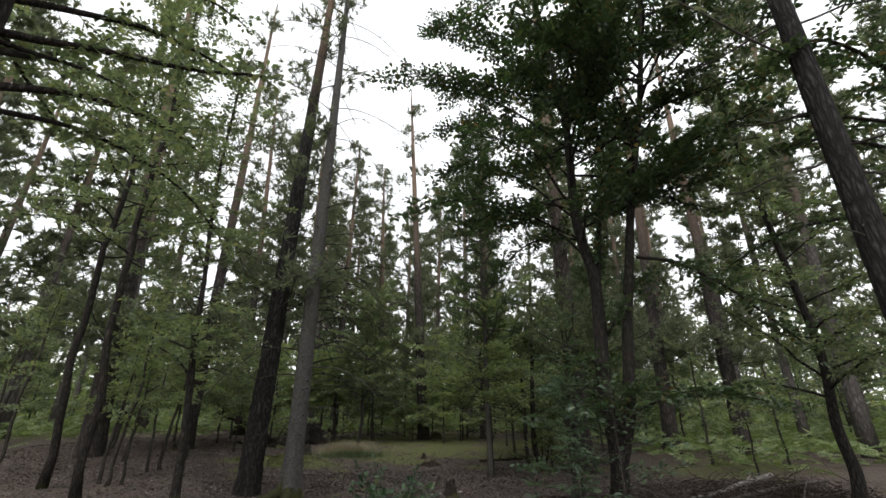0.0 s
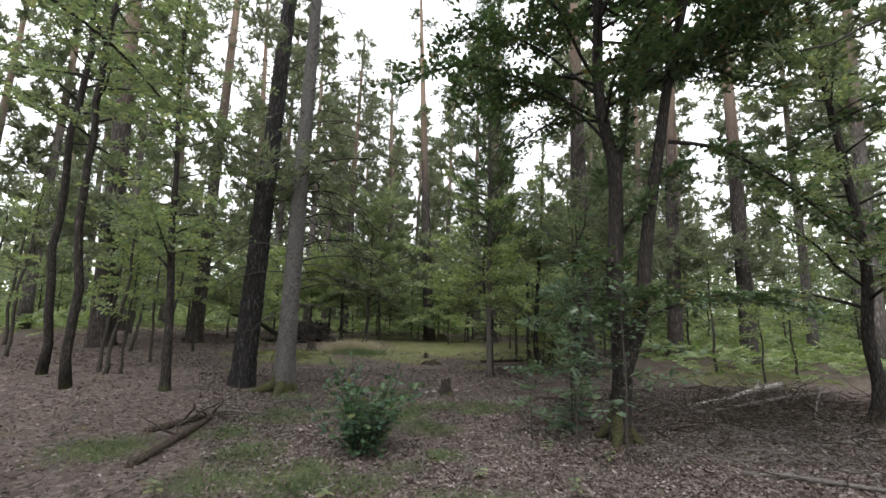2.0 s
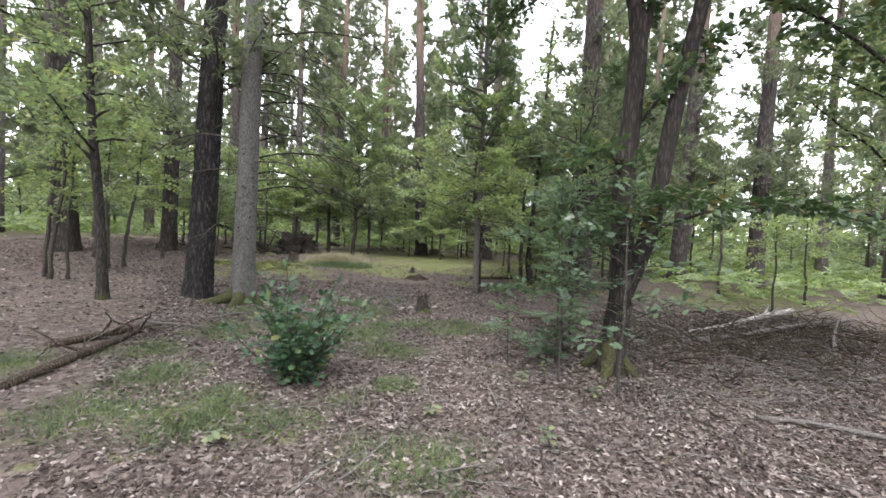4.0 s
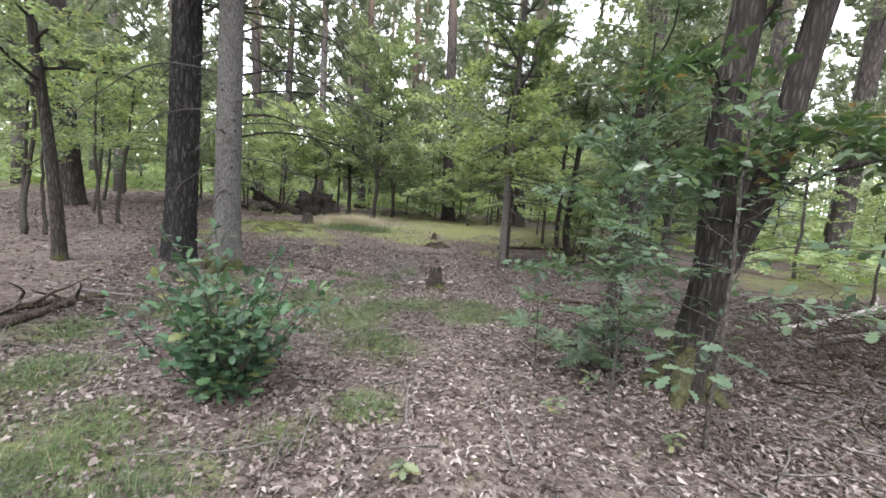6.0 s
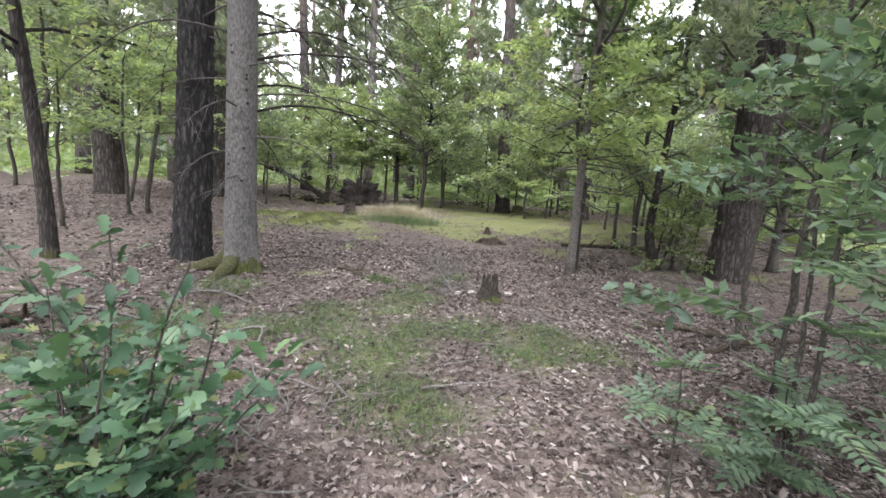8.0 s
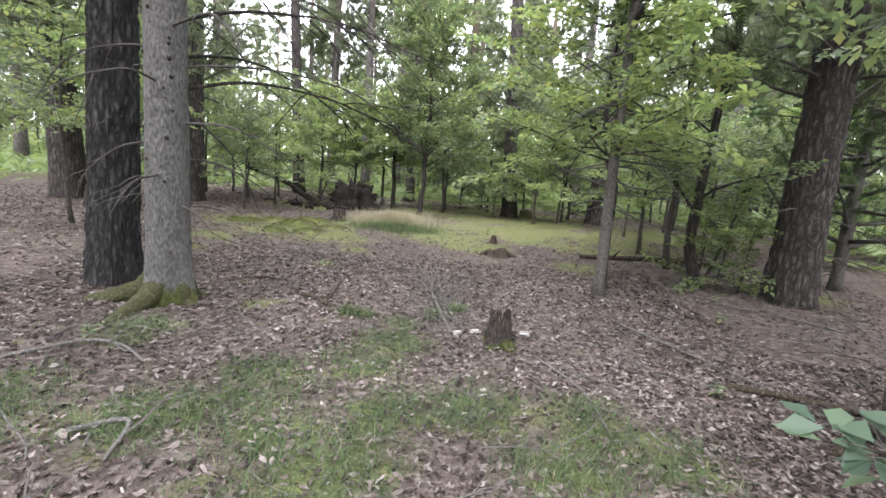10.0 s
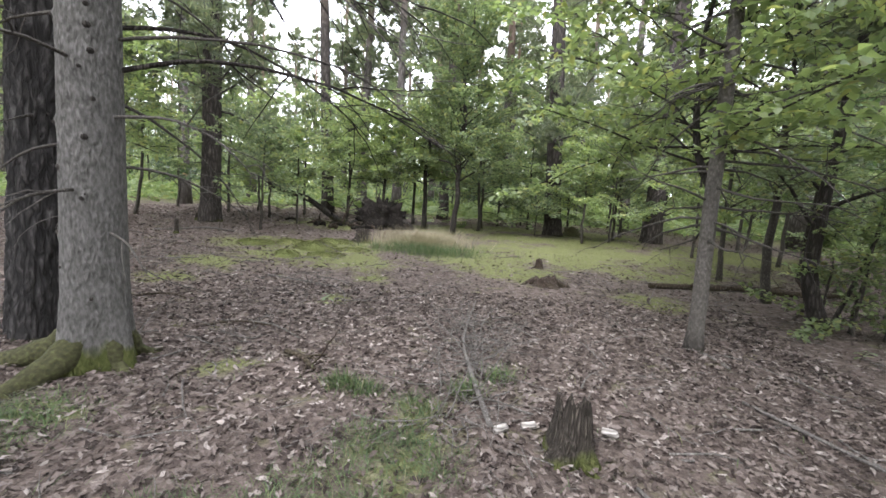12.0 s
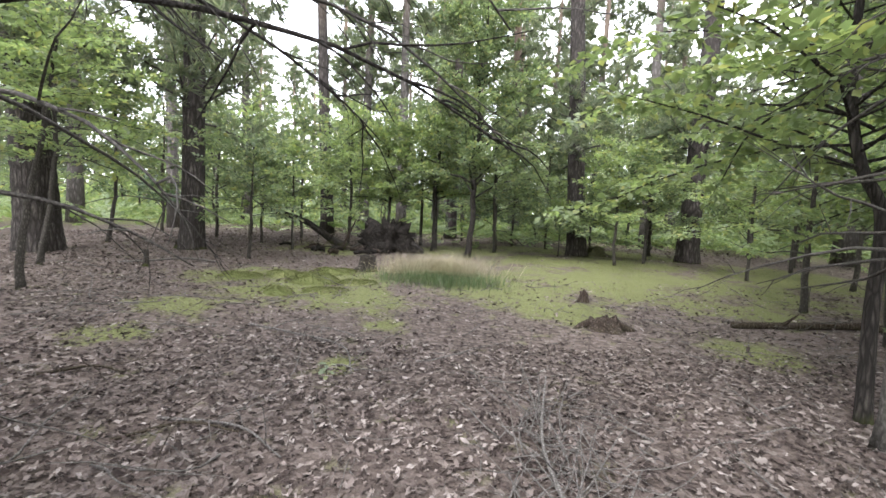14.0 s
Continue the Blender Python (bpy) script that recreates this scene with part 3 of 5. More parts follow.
def pine(name, at, height, r, label, seed, lean=(0, 0), crown_from=0.5, branches=26, reach=2.6, tufts=9, tuft_size=0.45, sides=16, rings=30, relief=0.0, material=None, needles=None, stubs=8,
         flare=0.35, group="", dead=0.0, shape=None, plate=(9, 2.2), joined=False):
    """A tall pine: bare bole, dead stubs, and a high crown of needle tufts on branches."""
    rng = np.random.default_rng(seed)
    tree = thing(name, at, label, "tree", group)
    z = np.concatenate([np.linspace(0, 5.0, int(rings * 0.75)), np.linspace(5.0, height, max(5, rings // 4) + 1)[1:]]) if relief else np.linspace(0, height, rings)
    p = straight_path(rng, height, lean, rings)
    p = np.stack([np.interp(z, p[:, 2], p[:, 0]), np.interp(z, p[:, 2], p[:, 1]), z], -1)
    n = len(p)
    k = z / height
    ph = rng.uniform(0, 6.28)

    def swell(a, i):
        f = math.exp(-z[i] / (1.6 * r + 0.05))
        s = 1 + flare * f * (0.6 + 0.4 * np.cos(5 * a + ph + 0.7 * np.sin(2 * a)))
        if relief and z[i] < 6:
            for m in range(len(a)):
                q = (math.cos(a[m]) * r * plate[0], math.sin(a[m]) * r * plate[0], z[i] * plate[1])
                w = noise.noise((q[0] * 0.9, q[1] * 0.9, q[2] * 0.9 + 9)) * 0.6
                dd = noise.voronoi((q[0] + w, q[1] + w, q[2] + w))[0]
                s[m] += relief / r * (min(1.0, (dd[1] - dd[0]) * 3.0) - 0.6)
        return s

    part("trunk", tube(Geo(), p, r * (1 - k) ** 0.75 * 0.96 + 0.03, sides, swell), material or OLD_PINE_BARK, tree)
    wood, green = Geo(), Geo()
    pts, dirs = [], []
    for i in range(branches):
        f = crown_from + (0.99 - crown_from) * (i + rng.uniform(0, 1)) / branches
        a = i * 2.4 + rng.uniform(-0.5, 0.5)
        L = reach * (1 - 0.75 * ((f - crown_from) / (1 - crown_from)) ** 1.5) * rng.uniform(0.55, 1.15)
        d = np.array([math.cos(a), math.sin(a), rng.uniform(-0.1, 0.45)])
        b = wander(rng, along(p, f * 1.0), d, L, 3 if joined else 5, 0.16, (0, 0, 0.3))
        g = tube(wood if joined else Geo(), b, np.linspace(0.045 * (1.2 - f), 0.012, len(b)), 3 if joined else 5, cap=not joined)
        if not joined:
            part("branch", g, DEAD_BARK, tree)
        for j in range(tufts):
            h = rng.uniform(0.3, 1)
            pts.append(along(b, h) + rng.normal(0, 0.16 + 0.04 * L * h, 3) * (1, 1, 0.6))
            dirs.append(d * 0.4 + rng.normal(0, 0.6, 3) + (0, 0, 0.5))
    for i in range(int(stubs)):
        f = rng.uniform(min(0.1 if dead else 0.2, 0.5 * crown_from), crown_from)
        a = rng.uniform(0, 6.28)
        L = rng.uniform(0.25, 0.9) + dead * rng.uniform(0.2, 1.5)
        b = wander(rng, along(p, f), (math.cos(a), math.sin(a), rng.uniform(-0.3, 0.2)), L, 3 if joined else 5, 0.12, (0, 0, -0.3))
        g = tube(wood if joined else Geo(), b, np.linspace(0.016, 0.004, len(b)), 3 if joined else 5, cap=not joined)
        if dead:
            for j in range(1 if joined else 4):
                q = along(b, rng.uniform(0.4, 1))
                tube(g, wander(rng, q, unit(b[-1] - b[0]) + rng.normal(0, 0.6, 3), rng.uniform(0.15, 0.5), 2, 0.2), np.linspace(0.006, 0.002, 3), 3, cap=False)
        if not joined:
            part("dead_branch", g, DEAD_BARK, tree)
    if joined:
        tagged(part("branchwork", wood, DEAD_BARK, tree), kind="stuff")
    if pts:
        scatter(green, shape or TUFT_SHAPE, pts, dirs, rng.normal(0, 1, (len(pts), 3)), tuft_size * rng.uniform(0.7, 1.3, len(pts)))
        part("crown", green, needles or HAZED_NEEDLES, tree, "grey-green needle tufts")
    return tree


# ---- the large trees beside the walk ----
PLACED = []


def taken(x, y):
    PLACED.append((x, y))
    return foot(x, y, 0.05)


pine("pine_tree", taken(-0.63, 11.68), 21, 0.23, "tall dark pine with deeply cracked plated bark", 11, (0.03, 0.006), 0.62, 34, 2.6, 26, 0.36, 56, 130, 0.032, PINE_BARK, stubs=16, flare=0.3, plate=(17, 5.5))


def old_spruce():
    rng = np.random.default_rng(5)
    x, y = 0.28, 11.13
    tree = thing("spruce_tree", taken(x, y), "pale grey spruce with scaly bark, dead branches and mossy roots", "tree")
    h = 18.0
    z = np.concatenate([np.linspace(0, 4.5, 90), np.linspace(4.5, h, 26)[1:]])
    p = np.stack([0.006 * z, 0.003 * z, z], -1)
    knots = [(rng.uniform(0, 6.28), rng.uniform(0.5, 6.0), rng.uniform(0.03, 0.06)) for _ in range(60)]

    def swell(a, i):
        f = math.exp(-z[i] / 0.38)
        s = 1 + 0.62 * f * (0.55 + 0.45 * np.cos(4 * a + 0.8 + 0.5 * np.sin(2 * a)))
        for ka, kz, kr in knots:
            if abs(kz - z[i]) < 0.12:
                da = np.abs((a - ka + math.pi) % (2 * math.pi) - math.pi) * 0.2
                s = s + 0.09 * np.exp(-(da ** 2 + (kz - z[i]) ** 2) / (kr * 0.6) ** 2)
        if z[i] < 6:
            s = s + np.array([0.018 * noise.noise((math.cos(b) * 7, math.sin(b) * 7, z[i] * 16)) + 0.012 * noise.noise((math.cos(b) * 14, math.sin(b) * 14, z[i] * 34)) for b in a])
        return s

    part("trunk", tube(Geo(), p, 0.19 * (1 - z / h) ** 0.7 + 0.02, 52, swell), SPRUCE_BARK, tree)
    for ka, kz, kr in knots:
        c, s, rr = math.cos(ka), math.sin(ka), 0.19 * (1 - kz / h) ** 0.7 + 0.02
        q = np.array([(0.006 * kz + c * rr * k, 0.003 * kz + s * rr * k, kz + 0.03 * (k - 1)) for k in (0.9, 1.05, 1.11)])
        part("branch_stub", tube(Geo(), q, (kr * 0.6, kr * 0.42, kr * 0.2), 7), OAK_BARK, tree, "dark broken branch stub")
    for a, L, r in ((-1.75, 1.15, 0.12), (-2.9, 1.2, 0.13), (2.2, 0.7, 0.08), (-0.4, 0.55, 0.07), (0.9, 0.6, 0.07)):
        c, s = math.cos(a), math.sin(a)
        q = [(0.05 * c, 0.05 * s, 0.42), (0.2 * c, 0.2 * s, 0.22), (0.5 * L * c, 0.5 * L * s, 0.07), (L * c, L * s, -0.04)]
        sp = smooth_path(q, 7)
        rad = np.interp(np.linspace(0, 1, len(sp)), [0, 0.3, 1], [r * 1.2, r, r * 0.3])
        lump = lambda aa, i: 1 + np.array([0.25 * noise.noise((math.cos(b) * 2, math.sin(b) * 2, i * 0.4 + L * 10)) for b in aa])
        part("root", tube(Geo(), sp, rad, 16, lump), MOSSY_LOG, tree, "moss-covered surface root")
    # long dead branches that arc out and hang
    for i in range(68):
        zz = 1.1 + 14.2 * (i / 68) ** 1.1
        a = i * 2.4 + rng.uniform(-0.5, 0.5)
        if 12 <= i < 30 and i % 2:
            a = rng.uniform(-0.3, 1.25)
        L = rng.uniform(0.5, 1.3) if zz < 1.9 else rng.uniform(1.2, 3.2)
        base = along(p, 0) + (0.006 * zz, 0.003 * zz, zz)
        b = wander(rng, base, (math.cos(a), math.sin(a), 0.25), L, 10, 0.06, (0, 0, -1.2))
        g = tube(Geo(), b, np.linspace(0.016, 0.004, 11), 5)
        for j in range(int(L * 4)):
            q = along(b, rng.uniform(0.3, 1))
            tube(g, wander(rng, q, unit(b[-1] - b[0]) + rng.normal(0, 0.5, 3), rng.uniform(0.2, 0.7), 5, 0.15, (0, 0, -0.5)), np.linspace(0.006, 0.002, 6), 3)
        part("dead_branch", g, DEAD_BARK, tree)
    for i in range(11):
        zz, a = 2.2 + 0.33 * i, (0.35, 1.0, 0.05, 0.7, 1.3, 0.25, 0.9, 0.5, 1.15, -0.2, 0.8)[i]
        b = wander(rng, (0.006 * zz, 0.003 * zz, zz), (math.cos(a), math.sin(a), 0.55), rng.uniform(1.9, 2.9), 14, 0.045, (0, 0, -1.25))
        branch = part("dead_branch", tube(Geo(), b, np.linspace(0.021, 0.005, 15), 6), OAK_BARK, tree, "long dark drooping dead branch")
        for j in range(9):
            q = along(b, rng.uniform(0.25, 1))
            part("twig", tube(Geo(), wander(rng, q, unit(b[-1] - b[0]) + rng.normal(0, 0.45, 3) - (0, 0, 0.3), rng.uniform(0.3, 1.0), 6, 0.12, (0, 0, -0.6)), np.linspace(0.008, 0.002, 7), 4), OAK_BARK, branch)
    return tree


old_spruce()
pine("pine_tree", taken(-6.0, 18.5), 22, 0.36, "very thick old pine with grey cracked bark", 12, (-0.03, -0.02), 0.45, 40, 3.4, 30, 0.42, 40, 80, 0.02, OLD_PINE_BARK, flare=0.3, plate=(12, 4))
pine("pine_tree", taken(-3.4, 19.6), 23, 0.235, "tall grey-brown pine standing beyond the moss", 13, (0.01, 0.005), 0.45, 38, 3.0, 28, 0.42, 28, 60, 0.016, OLD_PINE_BARK, plate=(14, 4.5))
pine("pine_tree", taken(7.06, 23.5), 23, 0.28, "tall straight pine at the end of the mossy clearing", 14, (-0.055, 0.014), 0.45, 38, 3.0, 28, 0.42, 28, 60, 0.016, OLD_PINE_BARK, plate=(14, 4.5))
pine("pine_tree", taken(9.02, 12.55), 22, 0.3, "thick leaning pine with coarse furrowed bark", 15, (-0.004, 0.005), 0.45, 38, 3.0, 28, 0.42, 48, 110, 0.036, OLD_PINE_BARK, stubs=16, flare=0.4, plate=(15, 4.5), dead=0.6)
pine("pine_tree", taken(18.3, 14.3), 24, 0.3, "tall pale pine standing in light green bracken", 16, (0.0, 0.0), 0.5, 36, 2.8, 28, 0.42, 24, 40, 0.014, OLD_PINE_BARK, plate=(12, 4))
pine("pine_tree", taken(15.75, 15.6), 24, 0.29, "tall pale pine with a scaly grey bole", 17, (0.02, -0.02), 0.5, 36, 2.8, 28, 0.42, 24, 40, 0.014, OLD_PINE_BARK, plate=(12, 4))
pine("pine_tree", taken(10.4, 22.9), 23, 0.3, "thick dark pine among young oaks", 18, (0.012, -0.01), 0.45, 36, 3.0, 28, 0.42, 24, 50, 0.016, OLD_PINE_BARK, plate=(14, 4.5))
pine("pine_tree", taken(-2.3, 27.5), 23, 0.24, "slim tall pine with a forked crown", 19, (-0.04, -0.01), 0.45, 36, 3.0, 28, 0.42, 18, 30)
pine("pine_tree", taken(6.9, 35.0), 23, 0.32, "tall pine deep in the wood", 20, (-0.03, 0.0), 0.42, 36, 3.0, 28, 0.44, 16, 26)
pine("pine_tree", taken(3.0, 30.5), 22, 0.26, "tall pine behind the young oaks", 21, (0.01, 0.0), 0.4, 36, 3.0, 28, 0.44, 16, 26)

pine("pine_tree", taken(6.45, 2.76), 20, 0.15, "dark straight pine beside the start of the walk", 26, (-0.01, 0.0), 0.72, 26, 2.4, 12, 0.34, 28, 60, 0.012, PINE_BARK, plate=(17, 5.5))

# slim spruce with fine dead branches, beside the walk
pine("spruce_tree", taken(5.66, 12.25), 12, 0.048, "slim grey young spruce with bare lower branches", 23, (-0.004, 0.002), 0.3, 70, 1.5, 24, 0.3, 20, 40, 0.0, GREY_BARK, SPRUCE_NEEDLES, 44, 0.5, dead=0.6, shape=SPRUCE_SHAPE)
pine("spruce_tree", taken(11.0, 13.6), 7.5, 0.08, "dark green young spruce with drooping needle sprays", 24, (0, 0), 0.1, 64, 1.9, 22, 0.32, 14, 30, 0.0, GREY_BARK, SPRUCE_NEEDLES, 10, 0.4, shape=SPRUCE_SHAPE)


# ---- the double-stemmed oak ----
def twin_oak():
    rng = np.random.default_rng(31)
    at = taken(5.17, 6.38)
    tree = thing("oak_tree", at, "dark oak with two stems and low leafy limbs", "tree")
    o = np.array(foot(5.29, 6.5, 0.05))
    left = smooth_path([np.array(q) - o for q in ((5.29, 6.5, -0.38), (5.31, 6.48, 0.1), (5.35, 6.45, 0.8), (5.3, 6.49, 1.86), (5.33, 6.47, 2.8), (5.34, 6.46, 3.8), (5.2, 6.6, 5.2), (5.2, 6.6, 7.8), (4.8, 6.9, 12.5))], 9)
    right = smooth_path([np.array(q) - o for q in ((5.34, 6.45, 0.55), (5.46, 6.36, 1.0), (5.57, 6.27, 1.54), (5.7, 6.17, 2.91), (5.85, 6.04, 4.1), (6.05, 5.9, 5.5), (6.5, 5.6, 8.0), (6.9, 5.2, 12.0))], 9)
    part("trunk", bole(rng, left, 0.155, 0.05, 36, 0.45, 4, 0.006, (24, 7)), OAK_BARK, tree)
    part("trunk", bole(rng, right, 0.115, 0.04, 28, 0.15, 3, 0.004, (24, 7)), OAK_BARK, tree)
    for a, L, r in ((3.9, 0.5, 0.1), (2.6, 0.4, 0.08), (5.2, 0.42, 0.08), (0.6, 0.4, 0.07)):
        c, s = math.cos(a), math.sin(a)
        rp = smooth_path([(0.04 * c, 0.04 * s, 0.5), (0.14 * c, 0.14 * s, 0.26), (0.3 * c, 0.3 * s, 0.09), (L * c, L * s, -0.02)], 6)
        part("root", tube(Geo(), rp, np.linspace(r * 1.1, r * 0.4, len(rp)), 14, lambda b, i: 1 + 0.12 * np.cos(3 * b + i)), MOSSY_LOG, tree, "moss-covered buttress root")
    crown = Geo()
    limbs = [
        ([(5.95, 5.96, 4.15), (6.45, 5.55, 3.95), (7.0, 5.1, 3.4), (7.6, 4.62, 2.5)], 0.035),
        ([(5.5, 6.3, 1.4), (6.2, 5.75, 1.75), (6.7, 5.4, 1.75), (7.3, 4.9, 1.55)], 0.022),
        ([(5.34, 6.46, 3.3), (5.45, 6.38, 4.2), (5.6, 6.25, 5.4), (5.9, 6.0, 6.4)], 0.06),
        ([(5.33, 6.47, 2.6), (5.55, 6.28, 3.0), (5.68, 6.18, 3.3)], 0.03),
        ([(5.3, 6.5, 4.2), (4.8, 6.7, 4.8), (4.2, 6.9, 5.0), (3.7, 7.2, 4.9)], 0.03),
        ([(5.8, 6.1, 3.6), (6.3, 6.4, 3.9), (6.9, 6.9, 3.8)], 0.016),
        ([(5.3, 6.5, 2.0), (4.9, 6.3, 2.3), (4.5, 6.4, 2.2)], 0.014),
        ([(5.3, 6.5, 1.2), (5.0, 6.1, 1.6), (4.7, 6.0, 1.5)], 0.012),
        ([(5.3, 6.5, 1.5), (5.4, 5.9, 1.8), (5.6, 5.5, 1.7)], 0.012),
        ([(5.25, 6.55, 5.0), (4.3, 7.1, 6.1), (3.4, 7.6, 6.6), (2.8, 8.0, 6.4)], 0.03),
        ([(5.2, 6.6, 6.8), (4.2, 7.2, 8.0), (3.3, 7.8, 8.8), (2.5, 8.2, 9.1)], 0.03),
        ([(5.1, 6.7, 8.6), (4.2, 7.4, 9.9), (3.4, 7.9, 10.6), (2.7, 8.3, 11.0)], 0.028),
        ([(5.2, 6.6, 6.0), (4.6, 7.4, 7.6), (3.8, 8.2, 8.2), (3.0, 8.8, 8.2)], 0.028),
    ]
    for i in range(84):
        stem = left if i % 2 else right
        f = rng.uniform(0.7, 1.0)
        q = along(stem, f) + o
        a = i * 2.4 + rng.uniform(-0.4, 0.4)
        L = rng.uniform(1.8, 4.4)
        limbs.append((list(wander(rng, q, (math.cos(a), math.sin(a), 0.5), L, 6, 0.15, (0, 0, -0.35))), 0.03))
    for pts, r in limbs:
        lp = smooth_path([np.array(q) - o for q in pts], 4)
        g = tube(Geo(), lp, np.linspace(r, r * 0.35, len(lp)), 7)
        leaf_twigs(rng, g, crown, lp, 0.11, 0.5, 0.135, CLUSTER_SHAPE, 0.085)
        part("limb", g, OAK_BARK, tree)
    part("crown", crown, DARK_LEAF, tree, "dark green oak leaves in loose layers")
    return tree


twin_oak()

# ---- other broadleaved trees and saplings ----
broadleaf("oak_tree", taken(-1.87, 10.7), 7.0, 0.088, "slender dark oak with a forked side limb", 41, limbs=28, limb_len=2.4, first=0.42, leaf=0.12, material=OAK_LEAF, wood=OAK_BARK,
          path=[(0, 0, 0), (-0.03, -0.01, 0.9), (-0.1, -0.03, 2.0), (-0.2, -0.05, 3.2), (-0.25, -0.07, 4.5), (-0.4, -0.1, 7.0), (-0.3, -0.3, 10.5)], extra=[([(-0.12, -0.03, 2.35), (-0.45, -0.1, 2.75), (-0.8, -0.2, 2.95)], 0.035)], gap=0.085)
broadleaf("oak_tree", taken(-3.6, 11.0), 13.5, 0.085, "slender dark oak with a leafy upper crown", 42, (-0.015, -0.005), 34, 2.7, 0.36, 0.12, OAK_LEAF, OAK_BARK, gap=0.08)
broadleaf("oak_tree", taken(-4.9, 12.9), 15.0, 0.09, "young oak in full leaf beside the thick pine", 43, (0.0, 0.0), 34, 2.8, 0.36, 0.12, OAK_LEAF, OAK_BARK, gap=0.08)
broadleaf("oak_tree", taken(10.55, 6.2), 11.5, 0.12, "crooked mossy oak at the edge of the brushwood", 44, limbs=36, limb_len=3.0, first=0.4, leaf=0.125, material=OAK_LEAF, wood=OAK_BARK, spacing=0.12,
          path=[(0, 0, 0), (0.05, -0.1, 0.7), (0.0, -0.05, 1.6), (0.1, -0.1, 3.0), (0.0, 0.0, 5.0), (-0.3, 0.1, 8.0), (-0.5, 0.1, 11.5)], gap=0.08)
broadleaf("oak_tree", taken(-3.3, 4.5), 12.0, 0.17, "dark oak with long overhanging leafy limbs", 45, (0.0, 0.02), 52, 3.6, 0.38, 0.12, OAK_LEAF, OAK_BARK, gap=0.08,
          extra=[([(0.0, 0.1, 4.6), (0.7, 1.0, 5.0), (1.4, 2.2, 5.0), (2.0, 3.3, 4.5)], 0.035), ([(0.0, 0.1, 5.4), (0.5, 1.6, 6.2), (0.9, 3.2, 6.3)], 0.03)])
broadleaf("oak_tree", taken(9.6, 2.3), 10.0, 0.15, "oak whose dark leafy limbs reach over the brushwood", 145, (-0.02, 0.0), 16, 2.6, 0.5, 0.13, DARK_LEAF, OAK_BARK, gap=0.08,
          extra=[([(-0.1, 0.0, 4.3), (-1.2, 0.5, 5.3), (-2.4, 0.9, 5.6), (-3.4, 1.2, 5.3)], 0.05), ([(-0.1, 0.0, 3.9), (-0.8, 0.9, 4.6), (-1.7, 2.0, 4.7), (-2.4, 2.8, 4.2)], 0.045), ([(-0.1, 0.0, 5.2), (-1.4, 0.2, 6.4), (-2.8, 0.3, 6.8), (-3.6, 0.6, 6.5)], 0.045), ([(-0.1, 0.0, 5.6), (-1.0, 1.6, 6.9), (-2.0, 2.9, 7.2), (-2.8, 3.4, 6.8)], 0.04)])
broadleaf("oak_tree", taken(8.0, 13.3), 8.0, 0.1, "curved mossy oak stem with a thin side shoot", 46, limbs=14, limb_len=1.7, first=0.3, leaf=0.1, material=OAK_LEAF, wood=OAK_BARK,
          path=[(0, 0, 0), (-0.17, 0.13, 0.72), (-0.16, 0.13, 1.6), (-0.12, 0.1, 2.6), (-0.03, 0.03, 4.7), (0.1, 0.0, 8.0)], extra=[([(0.05, -0.02, 0.05), (0.25, -0.05, 0.7), (0.45, -0.1, 1.5), (0.7, -0.15, 2.2)], 0.03)])
# leaves here look sunlit through their lighter colour alone
broadleaf("oak_sapling", taken(5.98, 12.75), 5.6, 0.055, "dark crooked oak sapling with leaves coloured as if sunlit", 47, limbs=46, limb_len=3.0, first=0.4, leaf=0.125, material=LIT_TONE_LEAF, wood=OAK_BARK,
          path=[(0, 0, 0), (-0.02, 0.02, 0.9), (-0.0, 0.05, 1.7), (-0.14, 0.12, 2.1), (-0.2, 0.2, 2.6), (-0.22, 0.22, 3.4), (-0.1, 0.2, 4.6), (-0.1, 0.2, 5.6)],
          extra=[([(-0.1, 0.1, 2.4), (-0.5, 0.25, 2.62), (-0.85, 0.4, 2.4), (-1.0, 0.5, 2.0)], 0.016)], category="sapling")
broadleaf("oak_sapling", taken(3.27, 21.4), 7.2, 0.085, "young oak with a full blue-green crown", 48, (0.0, 0.0), 56, 2.4, 0.24, 0.14, OAK_LEAF, OAK_BARK, gap=0.08, spacing=0.12, category="sapling", up=0.85, taper=0.35, wobble=0.16)
broadleaf("oak_sapling", taken(2.3, 22.9), 4.2, 0.09, "young oak behind the root plate", 49, (0.02, 0), 28, 2.2, 0.38, 0.15, LIT_TONE_LEAF, OAK_BARK, gap=0.08, spacing=0.13, category="sapling")
broadleaf("oak_sapling", taken(0.8, 23.3), 4.0, 0.06, "young oak with bright green leaves", 50, (0.0, 0), 28, 2.2, 0.38, 0.15, LIT_TONE_LEAF, OAK_BARK, gap=0.08, spacing=0.13, category="sapling")
broadleaf("oak_sapling", taken(-1.65, 18.7), 2.5, 0.035, "thin oak sapling spreading low green sprays", 51, (0.03, 0.01), 18, 1.7, 0.4, 0.12, OAK_LEAF, gap=0.085, category="sapling")
broadleaf("oak_sapling", taken(-1.45, 20.8), 3.0, 0.035, "thin oak sapling with layered leaves", 52, (0.0, 0.0), 22, 1.9, 0.35, 0.13, LIT_TONE_LEAF, gap=0.085, category="sapling")
broadleaf("oak_sapling", taken(-2.6, 21.6), 3.0, 0.04, "thin oak sapling with yellow-green leaves", 53, (0.0, 0.0), 22, 1.9, 0.35, 0.13, OAK_LEAF, gap=0.085, category="sapling")
broadleaf("oak_sapling", taken(-4.6, 17.0), 4.4, 0.05, "young oak with bright low boughs beside the thick pine", 54, (0.05, 0.05), 26, 2.4, 0.4, 0.12, LIT_TONE_LEAF, gap=0.08, category="sapling")
